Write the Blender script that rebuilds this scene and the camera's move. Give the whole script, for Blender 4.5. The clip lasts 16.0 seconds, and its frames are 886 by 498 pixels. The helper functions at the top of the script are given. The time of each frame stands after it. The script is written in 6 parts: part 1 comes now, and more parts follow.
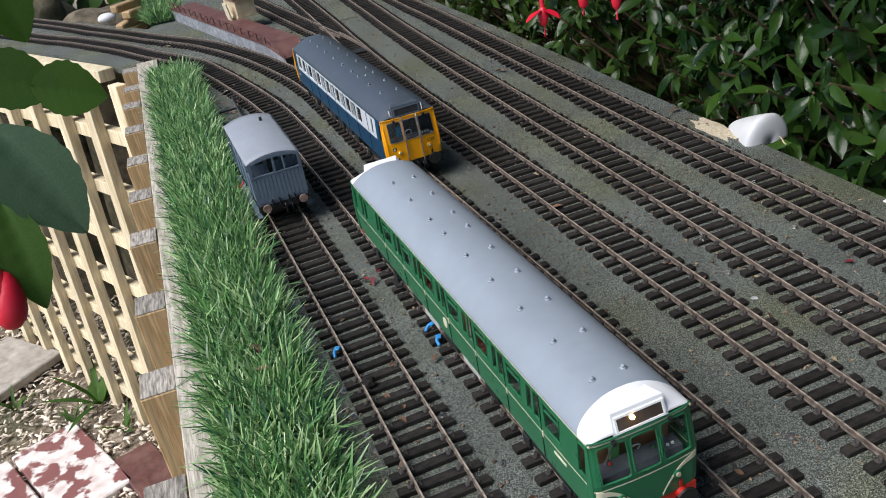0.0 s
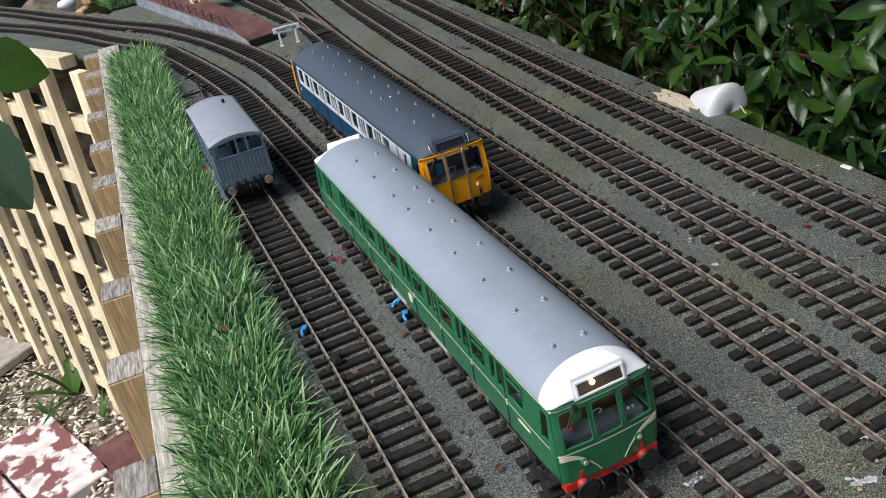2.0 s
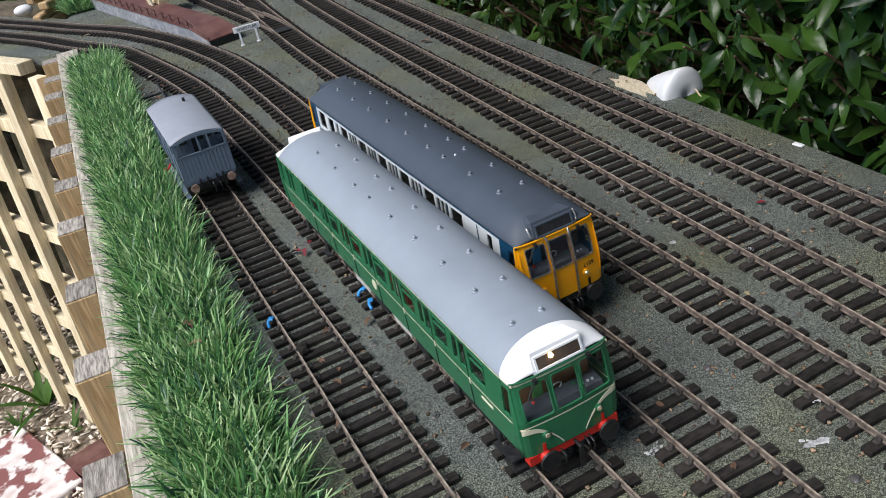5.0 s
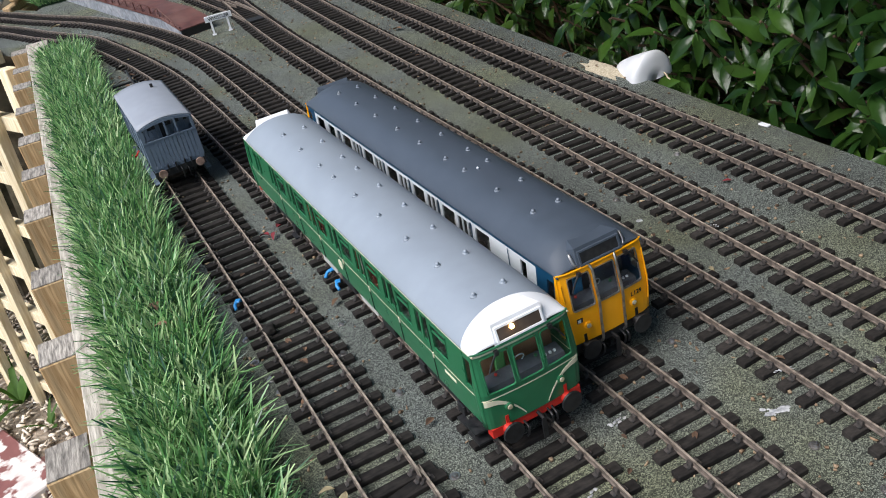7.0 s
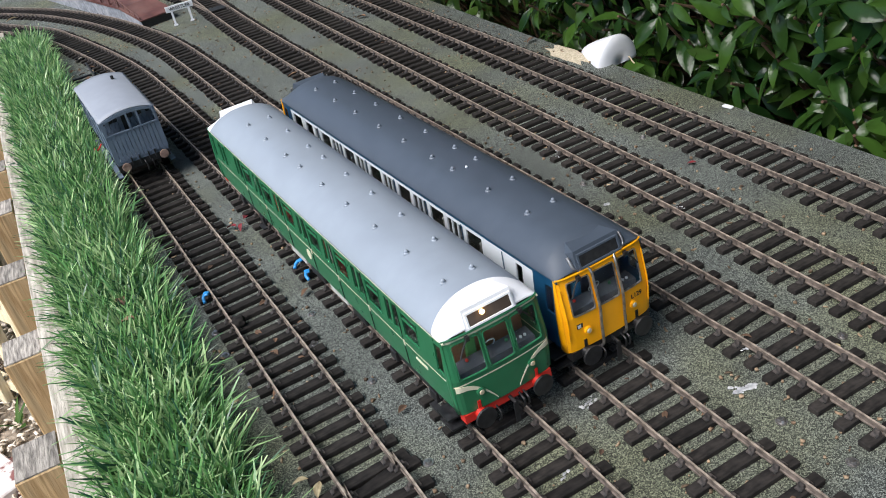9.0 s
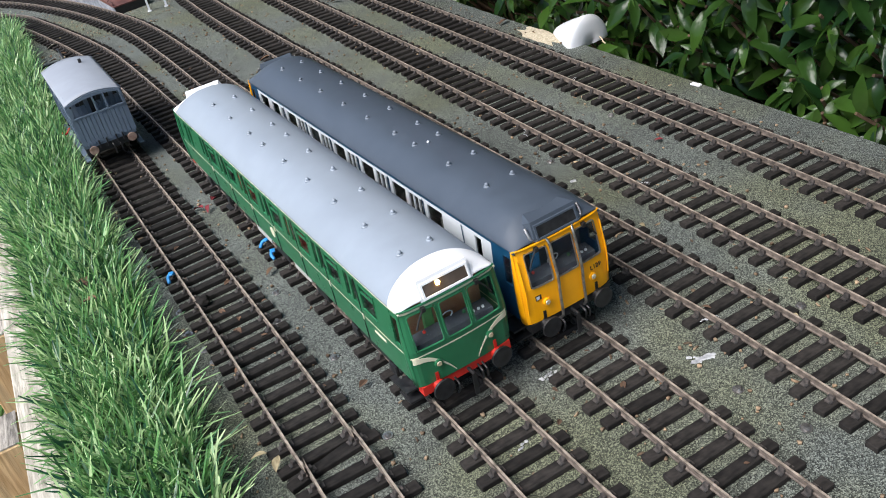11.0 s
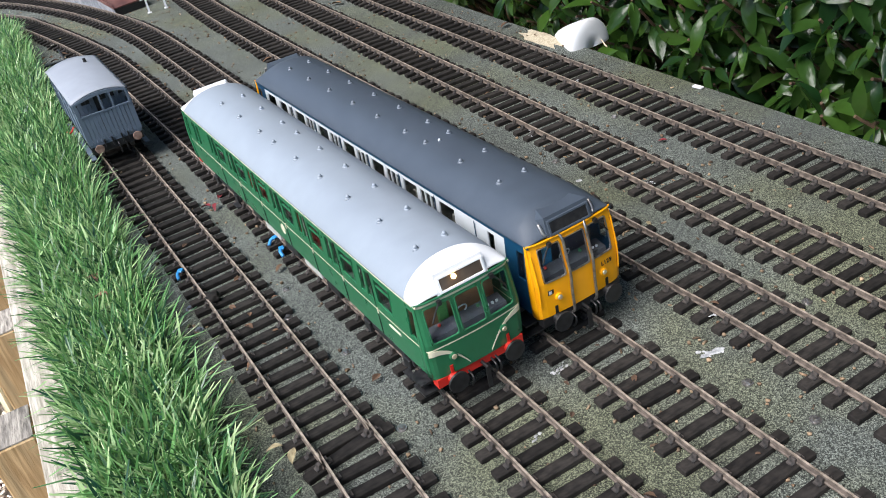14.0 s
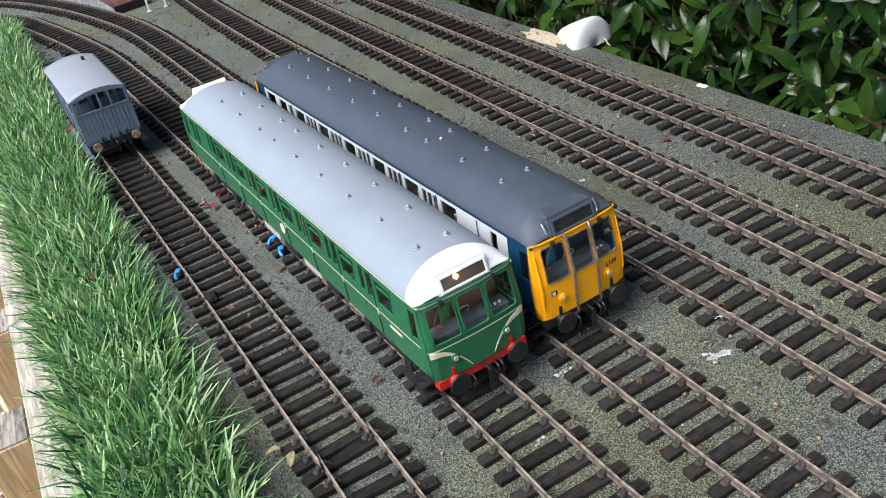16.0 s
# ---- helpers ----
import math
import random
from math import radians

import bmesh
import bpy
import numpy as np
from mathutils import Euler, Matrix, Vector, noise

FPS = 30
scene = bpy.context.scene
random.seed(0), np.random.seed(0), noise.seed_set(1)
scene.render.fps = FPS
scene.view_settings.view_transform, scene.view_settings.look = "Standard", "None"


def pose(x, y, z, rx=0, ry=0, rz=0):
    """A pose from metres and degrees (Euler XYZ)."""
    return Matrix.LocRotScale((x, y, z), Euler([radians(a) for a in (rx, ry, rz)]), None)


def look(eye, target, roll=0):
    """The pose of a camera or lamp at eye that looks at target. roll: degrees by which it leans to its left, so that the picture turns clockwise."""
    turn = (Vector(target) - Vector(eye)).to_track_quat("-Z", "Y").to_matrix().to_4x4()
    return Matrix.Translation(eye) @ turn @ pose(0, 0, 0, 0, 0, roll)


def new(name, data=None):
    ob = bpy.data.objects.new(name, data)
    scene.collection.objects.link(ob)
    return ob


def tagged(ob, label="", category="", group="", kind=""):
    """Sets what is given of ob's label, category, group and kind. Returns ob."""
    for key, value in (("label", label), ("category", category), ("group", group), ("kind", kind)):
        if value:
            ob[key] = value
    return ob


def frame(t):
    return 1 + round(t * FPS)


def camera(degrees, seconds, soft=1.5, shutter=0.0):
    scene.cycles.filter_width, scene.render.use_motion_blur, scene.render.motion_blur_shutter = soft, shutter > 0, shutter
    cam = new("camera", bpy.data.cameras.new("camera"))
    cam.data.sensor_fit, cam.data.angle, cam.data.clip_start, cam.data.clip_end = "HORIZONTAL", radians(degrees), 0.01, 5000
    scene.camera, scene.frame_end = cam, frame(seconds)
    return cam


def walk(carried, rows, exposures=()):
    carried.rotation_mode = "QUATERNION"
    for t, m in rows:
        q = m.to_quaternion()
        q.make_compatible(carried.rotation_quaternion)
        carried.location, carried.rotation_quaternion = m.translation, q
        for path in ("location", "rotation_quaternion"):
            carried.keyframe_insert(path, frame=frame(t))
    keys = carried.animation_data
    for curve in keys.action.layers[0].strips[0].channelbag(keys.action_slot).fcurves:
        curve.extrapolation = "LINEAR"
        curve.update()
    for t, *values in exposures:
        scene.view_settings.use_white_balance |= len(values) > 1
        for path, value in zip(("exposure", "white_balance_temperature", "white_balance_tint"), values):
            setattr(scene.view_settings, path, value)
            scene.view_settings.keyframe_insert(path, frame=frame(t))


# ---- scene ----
cam = camera(55.2, 16.0, soft=1.0)
PATH = [
    (0, (-0.163, -0.301, 0.385), (0.29, 1.404, -0.556), -10.4),
    (0.5, (-0.163, -0.307, 0.387), (0.318, 1.395, -0.549), -10.6),
    (1, (-0.163, -0.305, 0.385), (0.33, 1.38, -0.572), -10.5),
    (1.5, (-0.158, -0.309, 0.385), (0.331, 1.366, -0.593), -10.9),
    (2, (-0.157, -0.309, 0.381), (0.335, 1.358, -0.607), -11.3),
    (2.5, (-0.158, -0.307, 0.381), (0.345, 1.359, -0.604), -11.3),
    (3, (-0.16, -0.311, 0.38), (0.353, 1.345, -0.617), -11.4),
    (3.5, (-0.158, -0.317, 0.376), (0.362, 1.34, -0.616), -11.6),
    (4, (-0.156, -0.319, 0.377), (0.374, 1.332, -0.62), -11.9),
    (6.5, (-0.153, -0.33, 0.365), (0.421, 1.302, -0.639), -12.2),
    (7, (-0.149, -0.332, 0.361), (0.435, 1.289, -0.655), -12.1),
    (7.5, (-0.147, -0.333, 0.36), (0.453, 1.278, -0.662), -12.2),
    (8, (-0.144, -0.333, 0.36), (0.46, 1.27, -0.672), -12.5),
    (10.5, (-0.156, -0.331, 0.356), (0.523, 1.218, -0.711), -11.5),
    (11, (-0.137, -0.344, 0.346), (0.514, 1.214, -0.725), -12.4),
    (11.5, (-0.127, -0.352, 0.346), (0.535, 1.202, -0.725), -12.3),
    (12, (-0.132, -0.352, 0.347), (0.565, 1.186, -0.724), -11.7),
    (12.5, (-0.141, -0.35, 0.35), (0.575, 1.183, -0.718), -11.1),
    (13, (-0.141, -0.351, 0.35), (0.555, 1.193, -0.713), -11.5),
    (13.5, (-0.145, -0.347, 0.347), (0.537, 1.204, -0.714), -11.9),
    (14, (-0.154, -0.345, 0.347), (0.523, 1.207, -0.717), -11.7),
    (14.5, (-0.162, -0.337, 0.347), (0.529, 1.214, -0.709), -11.6),
    (15, (-0.156, -0.337, 0.347), (0.517, 1.227, -0.701), -11.9),
    (15.5, (-0.153, -0.338, 0.345), (0.522, 1.225, -0.704), -11.7),
    (16, (-0.152, -0.338, 0.342), (0.525, 1.215, -0.72), -11.6),
]
SKY, SUN = 0.105, 3.9
EXPOSURES = [(0.0, 0.25), (4.0, 0.25), (8.0, 0.46), (10.5, 0.66), (12.0, 0.78), (13.5, 0.80), (16.0, 0.73)]
walk(cam, [(t, look(eye, target, roll)) for t, eye, target, roll in PATH], EXPOSURES)


# ---- world, sun, exposure ----
world = bpy.data.worlds.new("sky")
world.use_nodes = True
scene.world = world
wn = world.node_tree.nodes
sky = wn.new("ShaderNodeTexSky")
sky.sky_type = "NISHITA"
sky.sun_disc = False
sky.sun_elevation, sky.sun_rotation = radians(52), radians(258)
world.node_tree.links.new(sky.outputs["Color"], wn["Background"].inputs["Color"])
wn["Background"].inputs["Strength"].default_value = SKY
sun_data = bpy.data.lights.new("sun", "SUN")
sun_data.energy, sun_data.angle, sun_data.color = SUN, radians(42), (1.0, 0.97, 0.96)
sun_ob = new("sun", sun_data)
sun_ob.matrix_world = look((-2.9, -0.2, 3.8), (0, 0.4, 0))


# ---- materials ----
def tree(name):
    m = bpy.data.materials.new(name)
    m.use_nodes = True
    return m, m.node_tree.nodes, m.node_tree.links, m.node_tree.nodes["Principled BSDF"]


def surface(name, a, b, scale=200.0, rough=0.6, metal=0.0, bump=0.2, c=None, big=6.0, big_amount=0.5, detail=5.0,
            random_by="", spread=0.25, coat=0.0, stretch=(1, 1, 1), grain_lo=0.35, grain_hi=0.65, dist=0.001, spec=0.5):
    """Two tones mixed by fine grain, a third by broad patches, relief from the grain."""
    m, n, l, p = tree(name)
    co = n.new("ShaderNodeTexCoord")
    mp = n.new("ShaderNodeMapping")
    mp.inputs["Scale"].default_value = stretch
    l.new(co.outputs["Object"], mp.inputs["Vector"])
    fine = n.new("ShaderNodeTexNoise")
    fine.inputs["Scale"].default_value, fine.inputs["Detail"].default_value = scale, detail
    l.new(mp.outputs["Vector"], fine.inputs["Vector"])
    ramp = n.new("ShaderNodeValToRGB")
    ramp.color_ramp.elements[0].position, ramp.color_ramp.elements[1].position = grain_lo, grain_hi
    ramp.color_ramp.elements[0].color, ramp.color_ramp.elements[1].color = (*a, 1), (*b, 1)
    l.new(fine.outputs["Fac"], ramp.inputs["Fac"])
    colour = ramp.outputs["Color"]
    if c:
        broad = n.new("ShaderNodeTexNoise")
        broad.inputs["Scale"].default_value, broad.inputs["Detail"].default_value = big, 4.0
        l.new(mp.outputs["Vector"], broad.inputs["Vector"])
        r2 = n.new("ShaderNodeValToRGB")
        r2.color_ramp.elements[0].position, r2.color_ramp.elements[1].position = 0.45, 0.7
        r2.color_ramp.elements[0].color, r2.color_ramp.elements[1].color = (0, 0, 0, 1), (big_amount,) * 3 + (1,)
        l.new(broad.outputs["Fac"], r2.inputs["Fac"])
        mix = n.new("ShaderNodeMix")
        mix.data_type = "RGBA"
        l.new(r2.outputs["Color"], mix.inputs["Factor"])
        l.new(colour, mix.inputs[6])
        mix.inputs[7].default_value = (*c, 1)
        colour = mix.outputs[2]
    if random_by:
        if random_by == "object":
            src = n.new("ShaderNodeObjectInfo").outputs["Random"]
        else:
            src = n.new("ShaderNodeNewGeometry").outputs["Random Per Island"]
        hsv = n.new("ShaderNodeHueSaturation")
        vr = n.new("ShaderNodeMapRange")
        vr.inputs["To Min"].default_value, vr.inputs["To Max"].default_value = 1 - spread, 1 + spread
        l.new(src, vr.inputs["Value"])
        l.new(vr.outputs["Result"], hsv.inputs["Value"])
        l.new(colour, hsv.inputs["Color"])
        colour = hsv.outputs["Color"]
    l.new(colour, p.inputs["Base Color"])
    rr = n.new("ShaderNodeMapRange")
    rr.inputs["To Min"].default_value, rr.inputs["To Max"].default_value = max(0.02, rough - 0.08), min(1, rough + 0.08)
    l.new(fine.outputs["Fac"], rr.inputs["Value"])
    l.new(rr.outputs["Result"], p.inputs["Roughness"])
    p.inputs["Metallic"].default_value = metal
    p.inputs["Coat Weight"].default_value = coat
    p.inputs["Specular IOR Level"].default_value = spec
    if bump:
        bn = n.new("ShaderNodeBump")
        bn.inputs["Strength"].default_value, bn.inputs["Distance"].default_value = bump, dist
        l.new(fine.outputs["Fac"], bn.inputs["Height"])
        l.new(bn.outputs["Normal"], p.inputs["Normal"])
    return m


def leafy(name, dark, light, rough, spread_by, trans=0.25, bump=0.25, mid=None, spec=0.5):
    m, n, l, p = tree(name)
    src = n.new("ShaderNodeNewGeometry").outputs["Random Per Island"] if spread_by == "island" else n.new("ShaderNodeObjectInfo").outputs["Random"]
    ramp = n.new("ShaderNodeValToRGB")
    ramp.color_ramp.elements[0].color, ramp.color_ramp.elements[1].color = (*dark, 1), (*light, 1)
    if mid:
        ramp.color_ramp.elements.new(0.5).color = (*mid, 1)
    l.new(src, ramp.inputs["Fac"])
    co = n.new("ShaderNodeTexCoord")
    fine = n.new("ShaderNodeTexNoise")
    fine.inputs["Scale"].default_value = 60.0
    l.new(co.outputs["Object"], fine.inputs["Vector"])
    hsv = n.new("ShaderNodeHueSaturation")
    vr = n.new("ShaderNodeMapRange")
    vr.inputs["To Min"].default_value, vr.inputs["To Max"].default_value = 0.7, 1.3
    l.new(fine.outputs["Fac"], vr.inputs["Value"])
    l.new(vr.outputs["Result"], hsv.inputs["Value"])
    l.new(ramp.outputs["Color"], hsv.inputs["Color"])
    l.new(hsv.outputs["Color"], p.inputs["Base Color"])
    p.inputs["Roughness"].default_value = rough
    p.inputs["Specular IOR Level"].default_value = spec
    bn = n.new("ShaderNodeBump")
    bn.inputs["Strength"].default_value, bn.inputs["Distance"].default_value = bump, 0.002
    l.new(fine.outputs["Fac"], bn.inputs["Height"])
    l.new(bn.outputs["Normal"], p.inputs["Normal"])
    tr = n.new("ShaderNodeBsdfTranslucent")
    l.new(hsv.outputs["Color"], tr.inputs["Color"])
    mix = n.new("ShaderNodeMixShader")
    mix.inputs["Fac"].default_value = trans
    l.new(p.outputs["BSDF"], mix.inputs[1])
    l.new(tr.outputs["BSDF"], mix.inputs[2])
    l.new(mix.outputs["Shader"], n["Material Output"].inputs["Surface"])
    return m


def paint(name, col, rough=0.35, spec=0.5, spread=0.12):
    d = tuple(v * (1 - spread) for v in col)
    return surface(name, d, col, scale=90, rough=rough, bump=0.03, c=tuple(v * 0.85 for v in col), big=14, big_amount=0.5, detail=3, dist=0.0003, spec=spec)


def glass_mat(name, tint):
    m, n, l, p = tree(name)
    p.inputs["Base Color"].default_value = (*tint, 1)
    p.inputs["Roughness"].default_value = 0.03
    p.inputs["Transmission Weight"].default_value = 1.0
    p.inputs["IOR"].default_value = 1.18
    return m


def glow_mat(name, col, power):
    m, n, l, p = tree(name)
    p.inputs["Base Color"].default_value = (*col, 1)
    p.inputs["Emission Color"].default_value = (*col, 1)
    p.inputs["Emission Strength"].default_value = power
    return m


def felt_mat():
    """Mineral roofing felt: granules, damp darker patches, moss tint."""
    m, n, l, p = tree("mineral_felt")
    co = n.new("ShaderNodeTexCoord")
    v = n.new("ShaderNodeTexVoronoi")
    v.inputs["Scale"].default_value = 1700.0
    l.new(co.outputs["Object"], v.inputs["Vector"])
    ramp = n.new("ShaderNodeValToRGB")
    e = ramp.color_ramp.elements
    e[0].position, e[0].color = 0.0, (0.010, 0.011, 0.010, 1)
    e[1].position, e[1].color = 1.0, (0.255, 0.275, 0.245, 1)
    e.new(0.5).color = (0.066, 0.074, 0.066, 1)
    bw = n.new("ShaderNodeSeparateColor")
    l.new(v.outputs["Color"], bw.inputs["Color"])
    l.new(bw.outputs["Red"], ramp.inputs["Fac"])
    broad = n.new("ShaderNodeTexNoise")
    broad.inputs["Scale"].default_value, broad.inputs["Detail"].default_value = 5.5, 7.0
    l.new(co.outputs["Object"], broad.inputs["Vector"])
    r2 = n.new("ShaderNodeValToRGB")
    r2.color_ramp.elements[0].position, r2.color_ramp.elements[1].position = 0.46, 0.62
    l.new(broad.outputs["Fac"], r2.inputs["Fac"])
    mix = n.new("ShaderNodeMix")
    mix.data_type, mix.blend_type = "RGBA", "MULTIPLY"
    mix.inputs["Factor"].default_value = 0.75
    tint = n.new("ShaderNodeMix")
    tint.data_type = "RGBA"
    tint.inputs[6].default_value, tint.inputs[7].default_value = (0.97, 1.0, 0.99, 1), (1.0, 0.99, 0.62, 1)
    l.new(r2.outputs["Color"], tint.inputs["Factor"])
    l.new(ramp.outputs["Color"], mix.inputs[6])
    l.new(tint.outputs[2], mix.inputs[7])
    damp = n.new("ShaderNodeTexNoise")
    damp.inputs["Scale"].default_value, damp.inputs["Detail"].default_value = 13.0, 6.0
    l.new(co.outputs["Object"], damp.inputs["Vector"])
    vr = n.new("ShaderNodeMapRange")
    vr.inputs["To Min"].default_value, vr.inputs["To Max"].default_value = 0.45, 1.55
    l.new(damp.outputs["Fac"], vr.inputs["Value"])
    hsv = n.new("ShaderNodeHueSaturation")
    l.new(vr.outputs["Result"], hsv.inputs["Value"])
    l.new(mix.outputs[2], hsv.inputs["Color"])
    l.new(hsv.outputs["Color"], p.inputs["Base Color"])
    p.inputs["Roughness"].default_value = 0.85
    bn = n.new("ShaderNodeBump")
    bn.inputs["Strength"].default_value, bn.inputs["Distance"].default_value = 0.6, 0.0008
    l.new(v.outputs["Distance"], bn.inputs["Height"])
    l.new(bn.outputs["Normal"], p.inputs["Normal"])
    return m


def peeling_mat():
    return surface("peeling_paint", (0.20, 0.075, 0.07), (0.74, 0.70, 0.67), scale=19, rough=0.8, bump=0.4, grain_lo=0.47, grain_hi=0.53, detail=8,
                   c=(0.30, 0.12, 0.11), big=25, big_amount=0.4, dist=0.003)


M_FELT = felt_mat()
M_SLEEPER = surface("sleeper_brown", (0.008, 0.007, 0.0065), (0.030, 0.026, 0.023), scale=260, rough=0.85, spec=0.25, bump=0.5, random_by="object", spread=0.35,
                    c=(0.046, 0.040, 0.035), big=40, big_amount=0.5, stretch=(0.4, 1, 1))
M_CHAIR = surface("chair_brown", (0.018, 0.016, 0.015), (0.085, 0.070, 0.062), scale=300, rough=0.7, bump=0.4, random_by="object", spread=0.3)
M_RAILSIDE = surface("rail_side_brown", (0.060, 0.047, 0.038), (0.17, 0.135, 0.11), scale=240, rough=0.75, bump=0.25)
M_RAIL = surface("weathered_rail", (0.16, 0.130, 0.103), (0.45, 0.37, 0.30), scale=240, rough=0.55, metal=0.2, bump=0.2, c=(0.30, 0.255, 0.21), big=30, big_amount=0.5)
M_GREEN = paint("railcar_green", (0.024, 0.150, 0.066), 0.30)
M_CREAM = paint("cream_lining", (0.72, 0.68, 0.50), 0.45)
M_WHITE = paint("white_roof_paint", (0.80, 0.81, 0.83), 0.4, spread=0.03)
M_ROOFG = paint("pale_grey_roof", (0.27, 0.31, 0.36), 0.42, spread=0.05)
M_ROOFD = paint("dark_grey_roof", (0.060, 0.076, 0.100), 0.42, spread=0.1)
M_RED = paint("buffer_beam_red", (0.62, 0.03, 0.02), 0.4)
M_BLACK = surface("black_plastic", (0.006, 0.006, 0.007), (0.02, 0.02, 0.021), scale=300, rough=0.5, bump=0.1)
M_BLUE = paint("rail_blue", (0.008, 0.055, 0.12), 0.35)
M_PALE = paint("pale_grey_band", (0.60, 0.64, 0.68), 0.38, spread=0.05)
M_YELLOW = paint("warning_yellow", (0.95, 0.40, 0.004), 0.35, spread=0.06)
M_CHROME = surface("dull_steel", (0.30, 0.28, 0.27), (0.52, 0.50, 0.49), scale=300, rough=0.35, metal=0.9, bump=0.1)
M_GLASS = glass_mat("window_glass", (0.93, 0.96, 0.95))
M_BROWNINT = surface("brown_interior", (0.26, 0.13, 0.07), (0.36, 0.19, 0.10), scale=90, rough=0.7)
M_DESK = surface("grey_desk", (0.045, 0.053, 0.066), (0.085, 0.095, 0.115), scale=90, rough=0.6)
M_SEAT = surface("red_seat_for_figures", (0.20, 0.02, 0.02), (0.38, 0.05, 0.04), scale=200, rough=0.9)
M_SEATG = surface("grey_seat_cloth", (0.05, 0.05, 0.05), (0.16, 0.155, 0.15), scale=200, rough=0.9)
M_BLIND = surface("blind_glass", (0.055, 0.040, 0.032), (0.11, 0.085, 0.07), scale=60, rough=0.15, bump=0.0)
M_SEATGRN = paint("seat_green", (0.10, 0.34, 0.10), 0.6)
M_SEATBLU = paint("seat_blue", (0.03, 0.22, 0.42), 0.6)
M_CURTAIN = surface("pale_partition", (0.34, 0.34, 0.32), (0.46, 0.46, 0.43), scale=120, rough=0.8)
M_BULB = glow_mat("warm_bulb", (1.0, 0.62, 0.22), 14.0)
M_LENS = surface("lamp_lens", (0.80, 0.68, 0.42), (0.92, 0.82, 0.60), scale=200, rough=0.12, metal=0.6, bump=0.0)
M_VAN = paint("van_grey", (0.125, 0.165, 0.22), 0.5, spread=0.12)
M_VANROOF = paint("van_roof_grey", (0.29, 0.315, 0.36), 0.55, spread=0.08)
M_BUFHEAD = surface("rusty_buffer_head", (0.20, 0.12, 0.09), (0.38, 0.26, 0.21), scale=200, rough=0.6, metal=0.4)
M_GRASS = leafy("plastic_grass", (0.012, 0.060, 0.040), (0.54, 0.69, 0.36), 0.32, "island", 0.25, mid=(0.155, 0.36, 0.112))
M_GRASSBASE = surface("grass_backing", (0.006, 0.02, 0.008), (0.02, 0.05, 0.015), scale=150, rough=0.9)
M_PLANK = surface("weathered_plank", (0.30, 0.27, 0.22), (0.58, 0.53, 0.46), scale=60, rough=0.85, bump=0.6, c=(0.22, 0.19, 0.15), big=25, big_amount=0.6, stretch=(6, 0.7, 1), dist=0.002)
M_POST = surface("treated_timber", (0.30, 0.19, 0.085), (0.52, 0.36, 0.19), scale=45, rough=0.8, bump=0.5, c=(0.38, 0.30, 0.18), big=18, big_amount=0.6,
                 stretch=(7, 7, 0.5), random_by="object", spread=0.15, dist=0.002)
M_ENDGRAIN = surface("grey_end_grain", (0.14, 0.125, 0.11), (0.44, 0.40, 0.35), scale=90, rough=0.9, bump=0.7, stretch=(5, 0.8, 1), random_by="object", spread=0.2, dist=0.002)
M_TRELLIS = surface("cream_trellis", (0.66, 0.55, 0.35), (0.84, 0.74, 0.54), scale=40, rough=0.75, bump=0.4, c=(0.46, 0.34, 0.17), big=12, big_amount=0.5,
                    stretch=(5, 5, 0.6), random_by="object", spread=0.12, dist=0.002)
M_SOIL = surface("chip_soil", (0.10, 0.075, 0.05), (0.38, 0.31, 0.24), scale=40, rough=0.95, bump=0.8, c=(0.06, 0.07, 0.03), big=3, big_amount=0.7, dist=0.02)
M_CHIP = surface("bark_chips", (0.46, 0.38, 0.29), (0.76, 0.68, 0.57), scale=60, rough=0.9, bump=0.3, random_by="island", spread=0.45)
M_SLAB = peeling_mat()
M_SLABG = surface("grey_slab", (0.30, 0.27, 0.24), (0.48, 0.44, 0.39), scale=30, rough=0.9, bump=0.4, c=(0.2, 0.18, 0.15), big=8)
M_LAUREL = leafy("glossy_leaf", (0.009, 0.034, 0.010), (0.055, 0.122, 0.019), 0.22, "object", 0.2, 0.5, spec=0.33)
M_LAURELS = leafy("glossy_leaf_mass", (0.009, 0.034, 0.010), (0.055, 0.122, 0.019), 0.22, "island", 0.2, 0.5, spec=0.33)
M_SMALLLEAF = leafy("small_leaf_mass", (0.010, 0.034, 0.006), (0.055, 0.11, 0.016), 0.30, "island", 0.2, 0.5, spec=0.35)
M_FUCHSIA = leafy("fuchsia_leaf_green", (0.035, 0.095, 0.008), (0.055, 0.13, 0.010), 0.7, "object", 0.3, 0.03)
M_FUCHSIAB = leafy("fuchsia_leaf_pale", (0.09, 0.16, 0.085), (0.12, 0.20, 0.11), 0.42, "object", 0.2, 0.05)
M_WITHER = surface("withered_petal", (0.09, 0.008, 0.012), (0.26, 0.022, 0.03), scale=200, rough=0.7)
M_PETAL = surface("fuchsia_red", (0.45, 0.004, 0.02), (0.75, 0.02, 0.05), scale=80, rough=0.4)
M_TWIG = surface("brown_twig", (0.06, 0.035, 0.02), (0.16, 0.10, 0.06), scale=80, rough=0.85, bump=0.4)
M_POT = surface("white_plastic", (0.72, 0.73, 0.75), (0.80, 0.80, 0.81), scale=30, rough=0.4, bump=0.05, c=(0.6, 0.6, 0.58), big=20)
M_DECK = surface("maroon_deck", (0.075, 0.028, 0.024), (0.13, 0.05, 0.042), scale=60, rough=0.6, bump=0.2, c=(0.2, 0.11, 0.09), big=20)
M_STONE = surface("grey_stone_paper", (0.13, 0.14, 0.16), (0.26, 0.28, 0.31), scale=120, rough=0.8, bump=0.3, c=(0.4, 0.4, 0.42), big=30)
